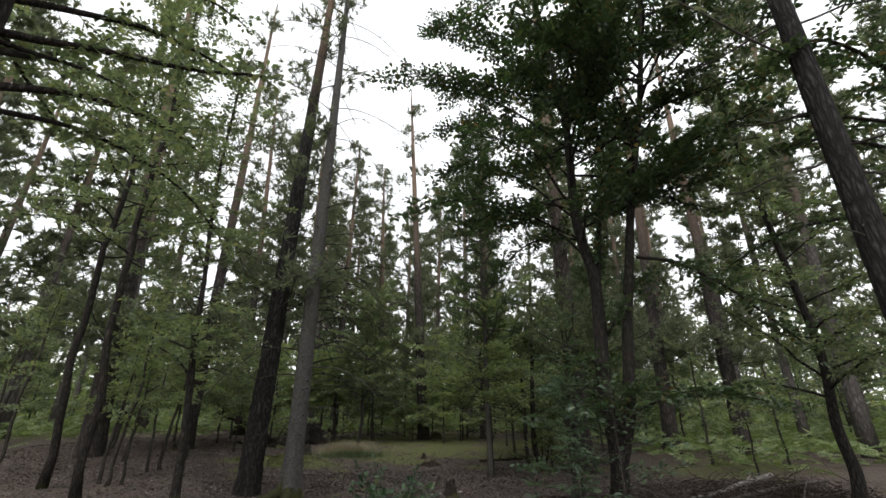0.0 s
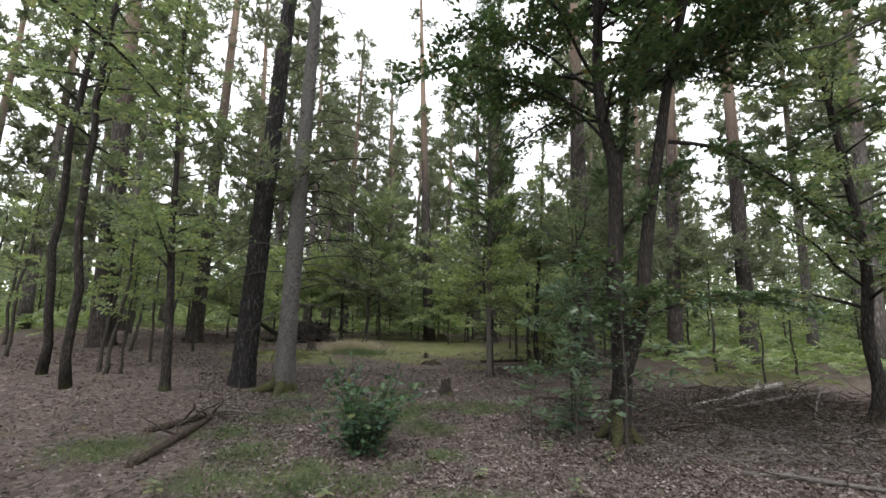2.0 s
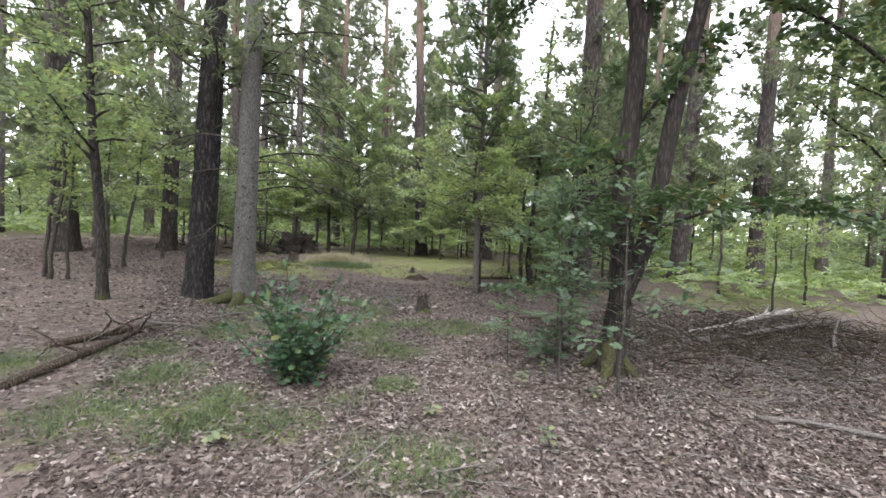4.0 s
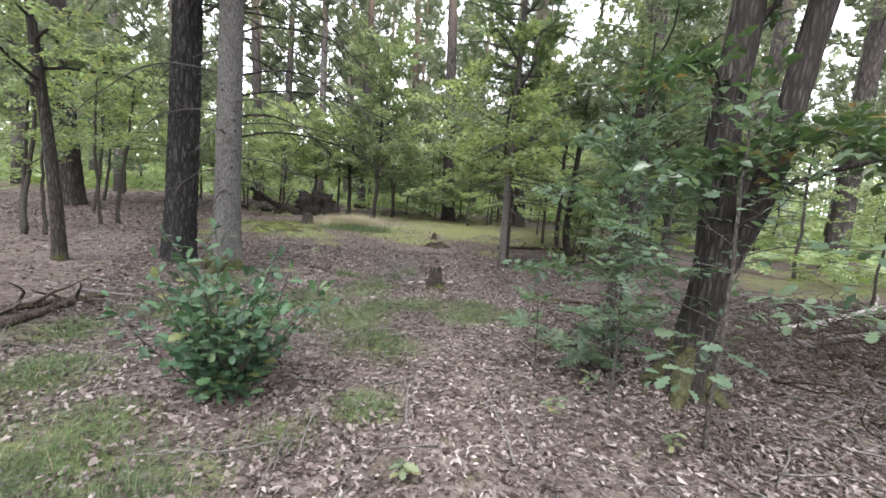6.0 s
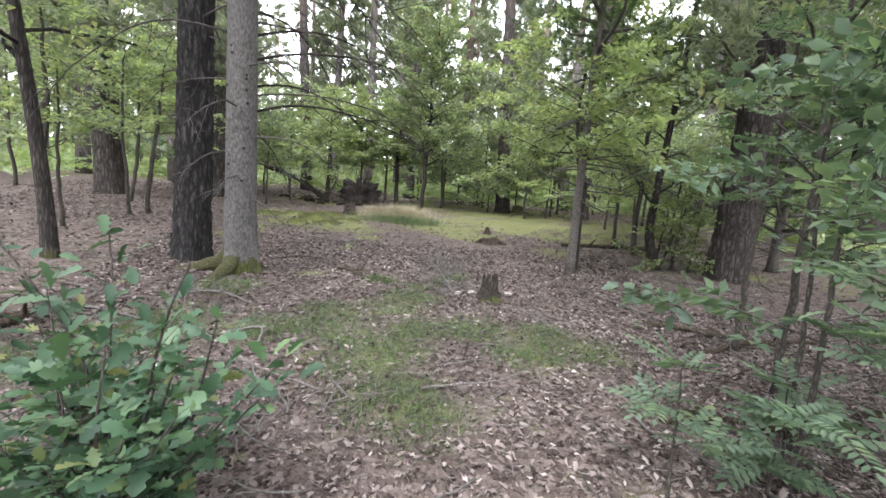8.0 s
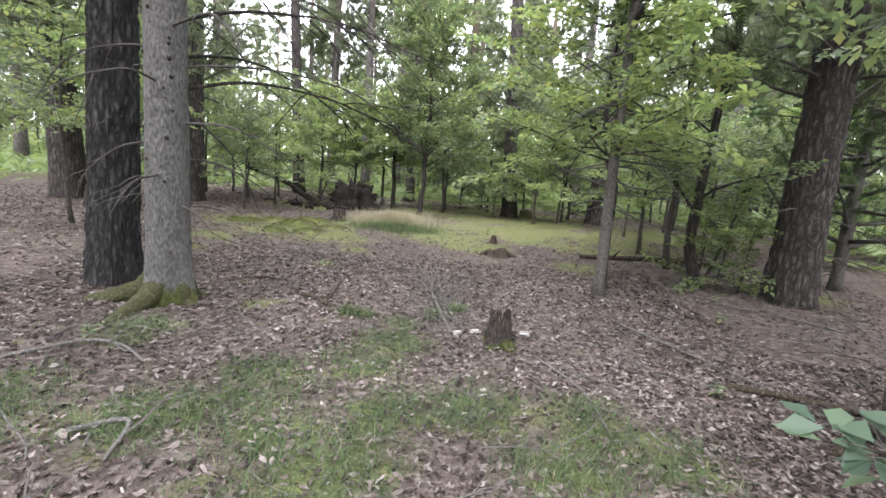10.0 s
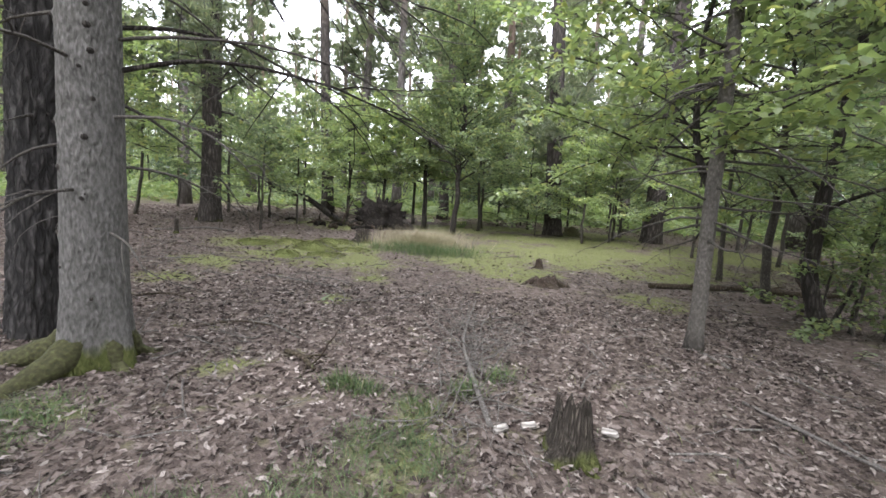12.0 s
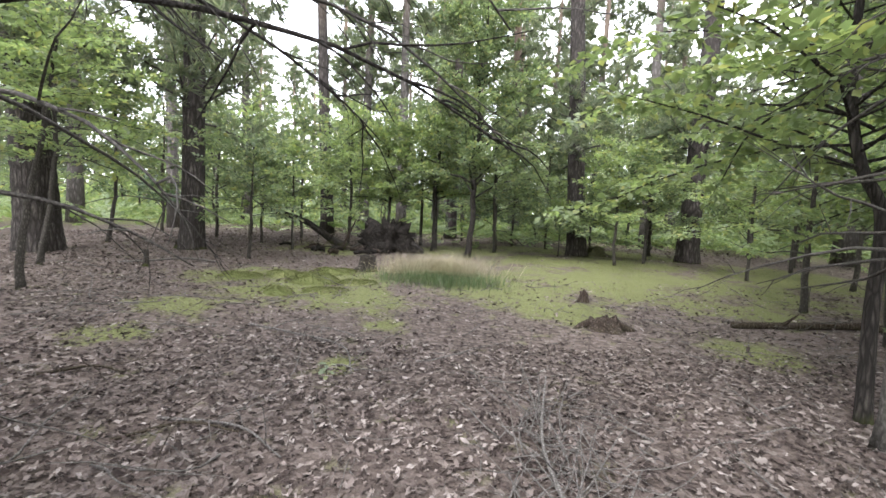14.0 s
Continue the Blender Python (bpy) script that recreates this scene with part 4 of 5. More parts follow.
broadleaf("oak_sapling", taken(-3.17, 15.2), 3.6, 0.05, "crooked oak sapling with spreading boughs", 55, (0.06, 0.06), 12, 2.0, 0.5, 0.12, LIT_TONE_LEAF, gap=0.085, category="sapling")
broadleaf("oak_sapling", taken(-5.9, 20.2), 3.6, 0.05, "young oak with a thin straight stem", 56, (0.03, 0.02), 22, 2.0, 0.45, 0.12, LIT_TONE_LEAF, gap=0.085, category="sapling")
for i, (x, y, h, r) in enumerate(((-4.0, 13.4, 3.2, 0.045), (-3.45, 13.1, 2.8, 0.035), (-3.4, 14.9, 3.6, 0.04), (-3.7, 12.9, 4.4, 0.045), (-6.6, 13.8, 4.0, 0.04), (-7.2, 16.0, 5.0, 0.05), (-8.6, 18.5, 5.0, 0.05))):
    broadleaf("oak_sapling", taken(x, y), h, r, "thin oak sapling among leaf litter", 60 + i, (0.02, 0.0), 8, 1.3, 0.42, 0.11, (OAK_LEAF, LIT_TONE_LEAF)[i % 2], gap=0.085, category="sapling", group="saplings beside the thick pine")
for i, (x, y, h, r) in enumerate(((7.4, 21.2, 3.4, 0.045), (8.4, 21.6, 3.0, 0.04), (9.9, 24.4, 5.0, 0.06), (8.7, 16.5, 3.2, 0.055), (4.6, 25.3, 4.0, 0.05), (8.3, 14.7, 5.0, 0.07), (9.9, 19.5, 3.6, 0.04), (11.6, 18.6, 4.0, 0.05),
                                 (6.6, 25.8, 4.5, 0.05), (12.2, 21.0, 4.5, 0.05), (10.6, 16.8, 3.4, 0.04), (13.0, 16.6, 4.4, 0.05), (8.2, 25.4, 4.0, 0.045), (6.2, 22.6, 1.6, 0.025), (1.8, 24.8, 5.0, 0.06), (-0.6, 23.8, 4.4, 0.05), (-2.4, 24.4, 4.6, 0.05), (4.3, 23.4, 5.2, 0.06), (5.5, 27.0, 5.0, 0.05), (-4.4, 22.6, 4.0, 0.05), (9.0, 22.8, 4.2, 0.05))):
    broadleaf("oak_sapling", taken(x, y), h, r, "young oak in green leaf at the clearing's edge", 80 + i, (0.0, 0.01), 20, 2.1, 0.33, 0.135, (LIT_TONE_LEAF, OAK_LEAF, OAK_LEAF)[i % 3], gap=0.08, category="sapling", group="young oaks round the clearing")
for i, (x, y, h, r) in enumerate(((6.0, 8.75, 4.2, 0.03), (12.6, 9.6, 2.4, 0.03), (14.2, 12.4, 4.0, 0.05), (15.7, 10.8, 2.6, 0.04))):
    broadleaf("oak_sapling", taken(x, y), h, r, "slender sapling with light green sprays of leaves", 100 + i, (-0.01, 0.01), 9, 1.6, 0.58, 0.11, (OAK_LEAF, LIT_TONE_LEAF)[i % 2], gap=0.085, category="sapling", group="saplings behind the oak")


for i, (x, y, h) in enumerate(((4.6, 6.7, 2.3),)):
    broadleaf("oak_sapling", taken(x, y), h, 0.016, "thin oak sapling with pale green leaves at the oak's foot", 115 + i, (0.02, 0.0), 10, 0.9, 0.4, 0.105, ROWAN_LEAF, spacing=0.13, twig=0.28, gap=0.1, category="sapling", group="saplings at the oak's foot")


for i, (x, y, h) in enumerate(((8.2, 13.1, 1.7), (8.35, 13.3, 2.1), (8.1, 13.5, 1.4), (8.5, 13.0, 1.2))):
    broadleaf("oak_sapling", taken(x, y), h, 0.018, "thin leafy shoot beside the curved oak", 155 + i, (0.1 * (i % 2) + 0.03, 0.0), 7, 0.8, 0.15, 0.1, LIT_TONE_LEAF, spacing=0.13, twig=0.25, gap=0.08, category="sapling", group="shoots beside the curved oak")


# ---- rowans with feathered leaves beside the path ----
def rowan(at, height, r, seed, lean=(0, 0), limbs=5, size=0.2, first=0.45, label="slim rowan sapling with feathered blue-green leaves"):
    rng = np.random.default_rng(seed)
    tree = thing("rowan_sapling", at, label, "sapling", "rowans beside the path")
    p = straight_path(rng, height, lean, 14, 0.06)
    part("stem", bole(rng, p, r, r * 0.35, 8, 0.3), SAPLING_BARK, tree)
    crown = Geo()
    tips = [(p[-1], unit(p[-1] - p[-3]))]
    for i in range(limbs):
        a = i * 2.4 + rng.uniform(-0.5, 0.5)
        b = wander(rng, along(p, first + (0.95 - first) * i / limbs), (math.cos(a), math.sin(a), 0.7), height * rng.uniform(0.12, 0.3), 5, 0.12, (0, 0, -0.3))
        part("limb", tube(Geo(), b, np.linspace(r * 0.5, r * 0.2, 6), 5), SAPLING_BARK, tree)
        tips += [(b[-1], unit(b[-1] - b[-2])), (b[3], unit(b[3] - b[2]))]
    for q, d in tips:
        k = rng.integers(4, 7)
        a = np.arange(k) * 6.28 / k + rng.uniform(0, 6)
        td = np.stack([np.cos(a), np.sin(a), rng.uniform(-0.2, 0.4, k)], -1) + 0.4 * d
        scatter(crown, PINNATE_SHAPE, np.repeat([q], k, 0) + td * 0.01, td, np.array([0, 0, 1.0]) + rng.normal(0, 0.25, (k, 3)), size * rng.uniform(0.7, 1.15, k))
    part("crown", crown, ROWAN_LEAF, tree, "blue-green leaves of paired leaflets")
    return tree


rowan(taken(3.92, 6.7), 0.75, 0.01, 121, (-0.06, 0.03), 2)
rowan(taken(5.55, 7.8), 3.6, 0.03, 122, (-0.0, 0.02), 11, 0.2, 0.5)
broadleaf("oak_sapling", taken(4.63, 5.56), 2.35, 0.018, "leaning oak sapling with broad soft green leaves", 124, (0.06, 0.1), 17, 1.0, 0.25, 0.095, ROWAN_LEAF, shape=OAK_SHAPE, spacing=0.11, twig=0.26, gap=0.055, category="sapling", wobble=0.08)
rowan(taken(4.2, 6.0), 1.5, 0.012, 129, (0.05, 0.1), 8, 0.19, 0.4)
rowan(taken(4.75, 6.9), 0.55, 0.01, 125, (-0.1, 0.0), 3, 0.24)
rowan(taken(4.45, 6.7), 0.35, 0.008, 126, (0, 0), 2, 0.24)
rowan(taken(4.95, 7.05), 2.4, 0.016, 128, (-0.06, 0.06), 9, 0.19, 0.5)


# ---- the oak bush by the path ----
def oak_bush():
    rng = np.random.default_rng(131)
    bush = thing("oak_bush", taken(1.45, 6.5), "dense dark green oak bush with a few tall shoots", "bush")
    crown = Geo()
    for i in range(38):
        a = i * 2.4
        tall = i in (3, 9, 16)
        L = 1.4 - 0.12 * (i % 3) if tall else rng.uniform(0.5, 1.05)
        d = np.array([math.cos(a) * (0.12 if tall else 0.55), math.sin(a) * (0.12 if tall else 0.55), 1.0 if tall else rng.uniform(0.45, 1.7)])
        b = wander(rng, (0.02 * math.cos(a), 0.02 * math.sin(a), 0.03), d, L, 7, 0.1, (0, 0, 0.15))
        g = tube(Geo(), b, np.linspace(0.009, 0.003, 8), 5)
        if tall:
            for z0 in (0.55, 0.8, 0.95):
                leaf_twigs(rng, g, crown, b[int(z0 * 6):int(z0 * 6) + 2], 0.1, 0.14, 0.085, OAK_SHAPE, 0.05, 0.1, 0.35, 0.002)
        leaf_twigs(rng, g, crown, b[:5] if tall else b, 0.07, 0.16, 0.088, OAK_SHAPE, 0.036, 0.15, 0.5, 0.002, 0.3)
        part("stem", g, SAPLING_BARK, bush)
    part("crown", crown, BUSH_LEAF, bush, "dark blue-green lobed oak leaves")


oak_bush()


# ---- seedlings on the ground ----
def seedling(at, seed):
    rng = np.random.default_rng(seed)
    ob = thing("oak_seedling", at, "small green oak seedling among fallen leaves", "seedling", "seedlings on the forest floor")
    h = rng.uniform(0.12, 0.26)
    p = wander(rng, (0, 0, 0), (rng.normal(0, 0.15), rng.normal(0, 0.15), 1), h, 5, 0.1)
    part("stem", tube(Geo(), p, np.linspace(0.004, 0.002, 6), 5), SAPLING_BARK, ob)
    g, k = Geo(), 9
    a = np.arange(k) * 2.4 + rng.uniform(0, 6)
    pts = np.array([along(p, f) for f in np.linspace(0.45, 1, k)])
    scatter(g, OAK_SHAPE, pts, np.stack([np.cos(a), np.sin(a), rng.uniform(-0.1, 0.4, k)], -1), np.array([0, 0, 1.0]) + rng.normal(0, 0.2, (k, 3)), rng.uniform(0.06, 0.1, k))
    part("crown", g, OAK_LEAF, ob)


for i, (x, y) in enumerate(((3.3, 4.7), (1.0, 5.3), (3.7, 6.0), (2.6, 5.5), (4.3, 5.5), (-0.5, 5.6), (5.3, 9.3), (6.6, 11.0), (4.2, 6.35), (4.6, 7.4), (1.6, 12.9), (7.4, 12.2), (6.2, 8.3), (0.3, 9.9))):
    seedling(foot(x, y, 0.01), 300 + i)


# ---- stumps, logs and the root plate ----
def stump(at, r, h, seed, label, material, jag=0.12, name="tree_stump"):
    rng = np.random.default_rng(seed)
    ob = thing(name, at, label, "stump")
    n, rings = 40, 16
    a = np.arange(n) * 2 * math.pi / n
    rim = h + jag * np.array([noise.noise((math.cos(b) * 1.6, math.sin(b) * 1.6, seed)) + 0.5 * noise.noise((math.cos(b) * 6, math.sin(b) * 6, seed + 3)) for b in a])
    rows = []
    for i in range(rings):
        f = i / (rings - 1)
        fl = 1 + 0.7 * math.exp(-f * 3.5) * (0.6 + 0.4 * np.cos(4 * a + seed)) - 0.22 * f
        rr = r * fl * (1 + 0.1 * np.array([noise.noise((math.cos(b) * 5, math.sin(b) * 5, f * 1.5 + seed)) for b in a]))
        rows.append(np.stack([np.cos(a) * rr, np.sin(a) * rr, rim * f], -1))
    inner = rows[-1] * (0.72, 0.72, 1) - (0, 0, 0.03)
    deep = rows[-1] * (0.5, 0.5, 0) + np.stack([0 * a, 0 * a, rim - 0.35 * h], -1)
    rows += [inner, deep]
    v = np.concatenate(rows + [np.array([[0, 0, 0.55 * h]])])
    m = len(rows)
    i, j = np.meshgrid(np.arange(m - 1), np.arange(n), indexing="ij")
    q = np.stack([i * n + j, i * n + (j + 1) % n, (i + 1) * n + (j + 1) % n, (i + 1) * n + j], -1).reshape(-1, 4)
    t = [((m - 1) * n + k, (m - 1) * n + (k + 1) % n, m * n) for k in range(n)]
    part("stump_wood", Geo().add(v, t, q), material, ob)
    for k in range(4):
        b = rng.uniform(0, 6.28)
        rp = smooth_path([(math.cos(b) * r * 0.8, math.sin(b) * r * 0.8, 0.09), (math.cos(b) * r * 1.5, math.sin(b) * r * 1.5, 0.03), (math.cos(b + 0.3) * r * 2.4, math.sin(b + 0.3) * r * 2.4, -0.03)], 4)
        part("root", tube(Geo(), rp, np.linspace(r * 0.3, r * 0.12, len(rp)), 8), material, ob)
    return ob


stump(foot(3.74, 10.26), 0.125, 0.32, 3, "weathered broken stump with a jagged hollow top", STUMP_WOOD, 0.16)
stump(foot(4.76, 15.1), 0.22, 0.15, 4, "low rotten stump covered in moss", ROTTEN, 0.1)
stump(foot(*(5.0, 16.6)), 0.08, 0.2, 6, "small broken stump in moss", ROTTEN, 0.1)
stump(foot(-2.92, 17.3), 0.045, 0.34, 7, "thin upright stub of a dead stem", STUMP_WOOD, 0.03)
stump(foot(-3.75, 19.6), 0.08, 0.22, 8, "small old stump in leaf litter", STUMP_WOOD, 0.03)
stump(foot(0.92, 18.8), 0.2, 0.36, 9, "pale round-topped cut stump in grass", STUMP_WOOD, 0.02)
stump(foot(7.9, 24.0), 0.3, 0.35, 10, "mossy mound at a pine's foot", MOSSY_LOG, 0.1)


def log(name, pts, r0, r1, material, label, sides=12, twigs=0, seed=0, category="log", group=""):
    """A fallen stem or branch through the given places, with a few side twigs; heights count from the ground."""
    rng = np.random.default_rng(seed)
    q = np.array([(x, y, float(ground_z(x, y)) + z) for x, y, z in pts])
    at = q[0]
    p = smooth_path(q - at, 6)
    lump = lambda a, i: 1 + np.array([0.14 * noise.noise((math.cos(b) * 1.5, math.sin(b) * 1.5, i * 0.35 + seed)) for b in a])
    g = tube(Geo(), p, np.linspace(r0, r1, len(p)), sides, lump)
    ob = thing(name, tuple(at), label, category, group)
    wood = part("wood", g, material, ob)
    for k in range(twigs):
        f = rng.uniform(0.2, 0.95)
        d = unit(p[-1] - p[0]) * 0.6 + rng.normal(0, 0.6, 3)
        d[2] = abs(d[2]) * 0.6
        b = wander(rng, along(p, f), d, rng.uniform(0.2, 0.7), 5, 0.2, (0, 0, -0.3))
        part("twig", tube(Geo(), b, np.linspace(r1 * 0.6, 0.003, 6), 5), material, wood)
    return ob


log("fallen_log", [(6.7, 15.35, 0.05), (7.6, 15.45, 0.05), (8.6, 15.5, 0.06), (9.6, 15.4, 0.05), (11.0, 15.6, 0.05)], 0.05, 0.06, ROTTEN, "dark rotten log lying on the clearing", 14, 5, 1)
log("fallen_birch", [(8.2, 8.0, 0.04), (9.3, 8.15, 0.12), (10.4, 8.35, 0.2), (11.5, 8.45, 0.3)], 0.035, 0.06, BIRCH, "pale birch branch lying on brushwood", 10, 4, 3, "branch")
log("fallen_branch", [(7.3, 7.35, 0.02), (8.8, 7.5, 0.1), (10.6, 7.7, 0.18), (12.6, 7.9, 0.22)], 0.05, 0.03, TWIG_GREY, "long dead branch lying on leaf litter", 8, 10, 4, "branch")
log("fallen_branch", [(7.9, 7.0, 0.02), (7.2, 7.8, 0.25), (6.6, 8.6, 0.5)], 0.022, 0.008, TWIG_GREY, "dead branch propped on brushwood", 8, 6, 5, "branch")
log("fallen_branch", [(9.2, 6.3, 0.02), (10.2, 6.9, 0.2), (11.2, 7.4, 0.42)], 0.03, 0.012, TWIG_GREY, "grey dead branch with forked twigs", 8, 8, 6, "branch")
log("fallen_branch", [(7.8, 5.4, 0.03), (8.8, 5.45, 0.04), (9.8, 5.3, 0.05)], 0.03, 0.02, TWIG_GREY, "weathered branch half sunk in leaves", 8, 3, 7, "branch")
log("rotten_log", [(-1.05, 6.6, 0.02), (-0.85, 7.4, 0.04), (-0.72, 8.2, 0.05), (-0.66, 8.8, 0.03)], 0.05, 0.04, ROTTEN, "crumbling brown rotten log", 12, 4, 8)
log("rotten_log", [(-1.3, 7.9, 0.02), (-0.9, 8.5, 0.05), (-0.5, 9.0, 0.03)], 0.05, 0.035, ROTTEN, "broken piece of rotten reddish wood", 10, 5, 9)
log("fallen_branch", [(-2.2, 5.6, 0.03), (-1.7, 5.65, 0.04), (-1.3, 5.5, 0.03)], 0.05, 0.04, ROTTEN, "short dark rotten branch", 10, 2, 10, "branch")
log("fallen_branch", [(4.3, 7.35, 0.02), (4.75, 7.4, 0.03), (5.2, 7.2, 0.02)], 0.03, 0.025, ROTTEN, "dark rotten branch on leaf litter", 8, 3, 11, "branch")
log("fallen_branch", [(1.62, 11.5, 0.03), (1.8, 11.35, 0.05), (1.95, 11.2, 0.02)], 0.025, 0.018, ROTTEN, "short dark branch on leaves", 8, 4, 12, "branch")
log("fallen_branch", [(0.2, 14.6, 0.02), (0.8, 14.3, 0.04), (1.5, 13.9, 0.02), (1.75, 13.2, 0.02)], 0.014, 0.007, TWIG_GREY, "long thin crooked branch on leaves", 7, 8, 13, "branch")
log("fallen_branch", [(0.6, 12.3, 0.02), (1.2, 12.2, 0.03), (1.6, 11.9, 0.02)], 0.012, 0.006, TWIG_GREY, "thin dark branch on leaves", 7, 6, 14, "branch")
log("fallen_branch", [(-2.0, 18.0, 0.02), (-2.4, 17.7, 0.1), (-3.0, 17.4, 0.08), (-3.6, 17.5, 0.02)], 0.025, 0.012, TWIG_GREY, "fallen branch beside an upright stub", 8, 4, 15, "branch")
log("fallen_branch", [(4.0, 9.95, 0.02), (4.15, 9.3, 0.03), (4.1, 8.7, 0.02)], 0.012, 0.006, TWIG_GREY, "thin twig leaning by the stump", 7, 3, 16, "branch")
log("fallen_branch", [(-0.9, 9.2, 0.02), (-0.3, 9.1, 0.04), (0.2, 8.9, 0.03)], 0.016, 0.008, TWIG_GREY, "thin pale branch on grass", 7, 2, 17, "branch")
log("fallen_branch", [(5.6, 4.85, 0.03), (5.95, 4.5, 0.06), (6.4, 4.0, 0.05), (6.9, 3.7, 0.04)], 0.028, 0.018, TWIG_GREY, "grey dead branch on leaf litter", 8, 5, 51, "branch")
log("fallen_branch", [(5.5, 9.5, 0.02), (5.8, 9.25, 0.06), (6.15, 9.1, 0.05), (6.7, 8.9, 0.03)], 0.03, 0.02, ROTTEN, "dark crooked branch on leaf litter", 8, 4, 52, "branch")
log("fallen_branch", [(8.3, 11.0, 0.02), (7.9, 11.5, 0.05), (7.4, 12.1, 0.03)], 0.018, 0.009, TWIG_GREY, "thin pale branch before the leaning pine", 7, 4, 53, "branch")
log("fallen_branch", [(5.3, 11.0, 0.02), (5.55, 10.2, 0.04), (5.8, 9.5, 0.04), (6.0, 8.6, 0.03)], 0.014, 0.006, TWIG_GREY, "long thin dead branch on leaves", 7, 5, 54, "branch")
log("fallen_branch", [(0.0, 9.5, 0.02), (0.35, 9.8, 0.05), (0.65, 9.75, 0.05), (0.95, 9.5, 0.03)], 0.018, 0.01, TWIG_GREY, "crooked pale branch on grass", 8, 2, 55, "branch")
log("fallen_branch", [(1.05, 8.66, 0.02), (1.32, 8.72, 0.05), (1.4, 8.4, 0.03)], 0.016, 0.011, TWIG_GREY, "short bent branch on leaves", 8, 1, 56, "branch")
log("fallen_branch", [(-0.75, 12.85, 0.02), (-0.45, 13.05, 0.04), (-0.15, 13.0, 0.03)], 0.015, 0.008, ROTTEN, "dark branch on leaf litter", 7, 3, 57, "branch")
log("fallen_branch", [(0.5, 12.0, 0.02), (0.85, 12.2, 0.04), (1.25, 12.1, 0.05)], 0.013, 0.008, ROTTEN, "dark crooked twig on leaf litter", 7, 4, 58, "branch")
log("fallen_branch", [(5.5, 8.6, 0.02), (6.3, 8.9, 0.06), (7.2, 9.0, 0.04)], 0.035, 0.02, ROTTEN, "dark branch lying under the saplings", 8, 5, 18, "branch")
for i, (x, y, a) in enumerate(((3.32, 10.45, 0.5), (3.5, 10.5, 0.2), (4.0, 10.45, -0.5))):
    log("birch_piece", [(x, y, 0.03), (x + 0.09 * math.cos(a), y + 0.09 * math.sin(a), 0.03)], 0.026, 0.026, BIRCH, "short white piece of birch branch", 10, 0, 30 + i, "branch", "birch pieces by the stump")


def root_plate():
    rng = np.random.default_rng(171)
    at = foot(0.85, 22.0, 0.1)
    ob = thing("uprooted_tree", at, "upturned root plate of dark earth with bare roots", "tree")
    nu, nv = 40, 24
    v = []
    for i in range(nv):
        th = math.pi * i / (nv - 1)
        for j in range(nu):
            ph = 2 * math.pi * j / nu
            d = np.array([math.sin(th) * math.cos(ph), math.sin(th) * math.sin(ph), math.cos(th)])
            k = 1 + 0.75 * noise.noise(tuple(d * 1.9 + 4)) + 0.5 * noise.noise(tuple(d * 4.5 + 1)) + 0.3 * noise.noise(tuple(d * 10))
            v.append(d * k * (0.66, 0.36, 0.6 + 0.2 * d[0]) + (0.1, 0, 0.34))
    i, j = np.meshgrid(np.arange(nv - 1), np.arange(nu), indexing="ij")
    q = np.stack([i * nu + j, (i + 1) * nu + j, (i + 1) * nu + (j + 1) % nu, i * nu + (j + 1) % nu], -1).reshape(-1, 4)
    part("root_plate", Geo().add(np.array(v), q=q), EARTH, ob, "dark clotted earth")
    for k in range(34):
        a = rng.uniform(-0.3, 3.5)
        b = wander(rng, (0.1 + 0.6 * math.cos(a), 0.2 * math.sin(a), 0.5 + 0.3 * math.sin(a)), (math.cos(a), -0.5, math.sin(a) * 0.8), rng.uniform(0.4, 1.0), 6, 0.25, (0, 0, -0.4))
        part("root", tube(Geo(), b, np.linspace(0.025, 0.006, 7), 6), DEAD_BARK, ob)
    return ob


EARTH = bark("dark_earth", (0.009, 0.0075, 0.0065), (0.024, 0.02, 0.0175), (0.05, 0.042, 0.037), (18, 18, 18), (7, 7, 7), 1.0)
root_plate()
log("fallen_tree", [(-0.2, 21.7, 0.12), (-0.56, 21.65, 0.25), (-1.0, 21.55, 0.55), (-1.35, 21.5, 0.74), (-1.95, 21.4, 0.9), (-2.5, 21.3, 1.08)], 0.11, 0.06, OAK_BARK, "dark bent dead trunk rising from the ground", 12, 6, 21)
log("fallen_branch", [(-0.3, 21.5, 0.05), (-0.1, 21.6, 0.5), (0.1, 21.7, 1.0)], 0.04, 0.015, ROTTEN, "dead branch standing by the root plate", 8, 4, 22, "branch")
rng = np.random.default_rng(181)
for i in range(22):
    x, y, a = rng.uniform(-1.7, 0.9), rng.uniform(20.8, 21.8), rng.uniform(0, 6.28)
    L = rng.uniform(0.2, 0.5)
    log("rotten_chunk", [(x, y, 0.04), (x + L * 0.5 * math.cos(a), y + 0.5 * L * math.sin(a), 0.09), (x + L * math.cos(a), y + L * math.sin(a), 0.05)], rng.uniform(0.04, 0.09), 0.03, (ROTTEN, EARTH)[i % 2], "dark rotten chunk of wood", 8, 1, 40 + i, "log", "debris by the root plate")


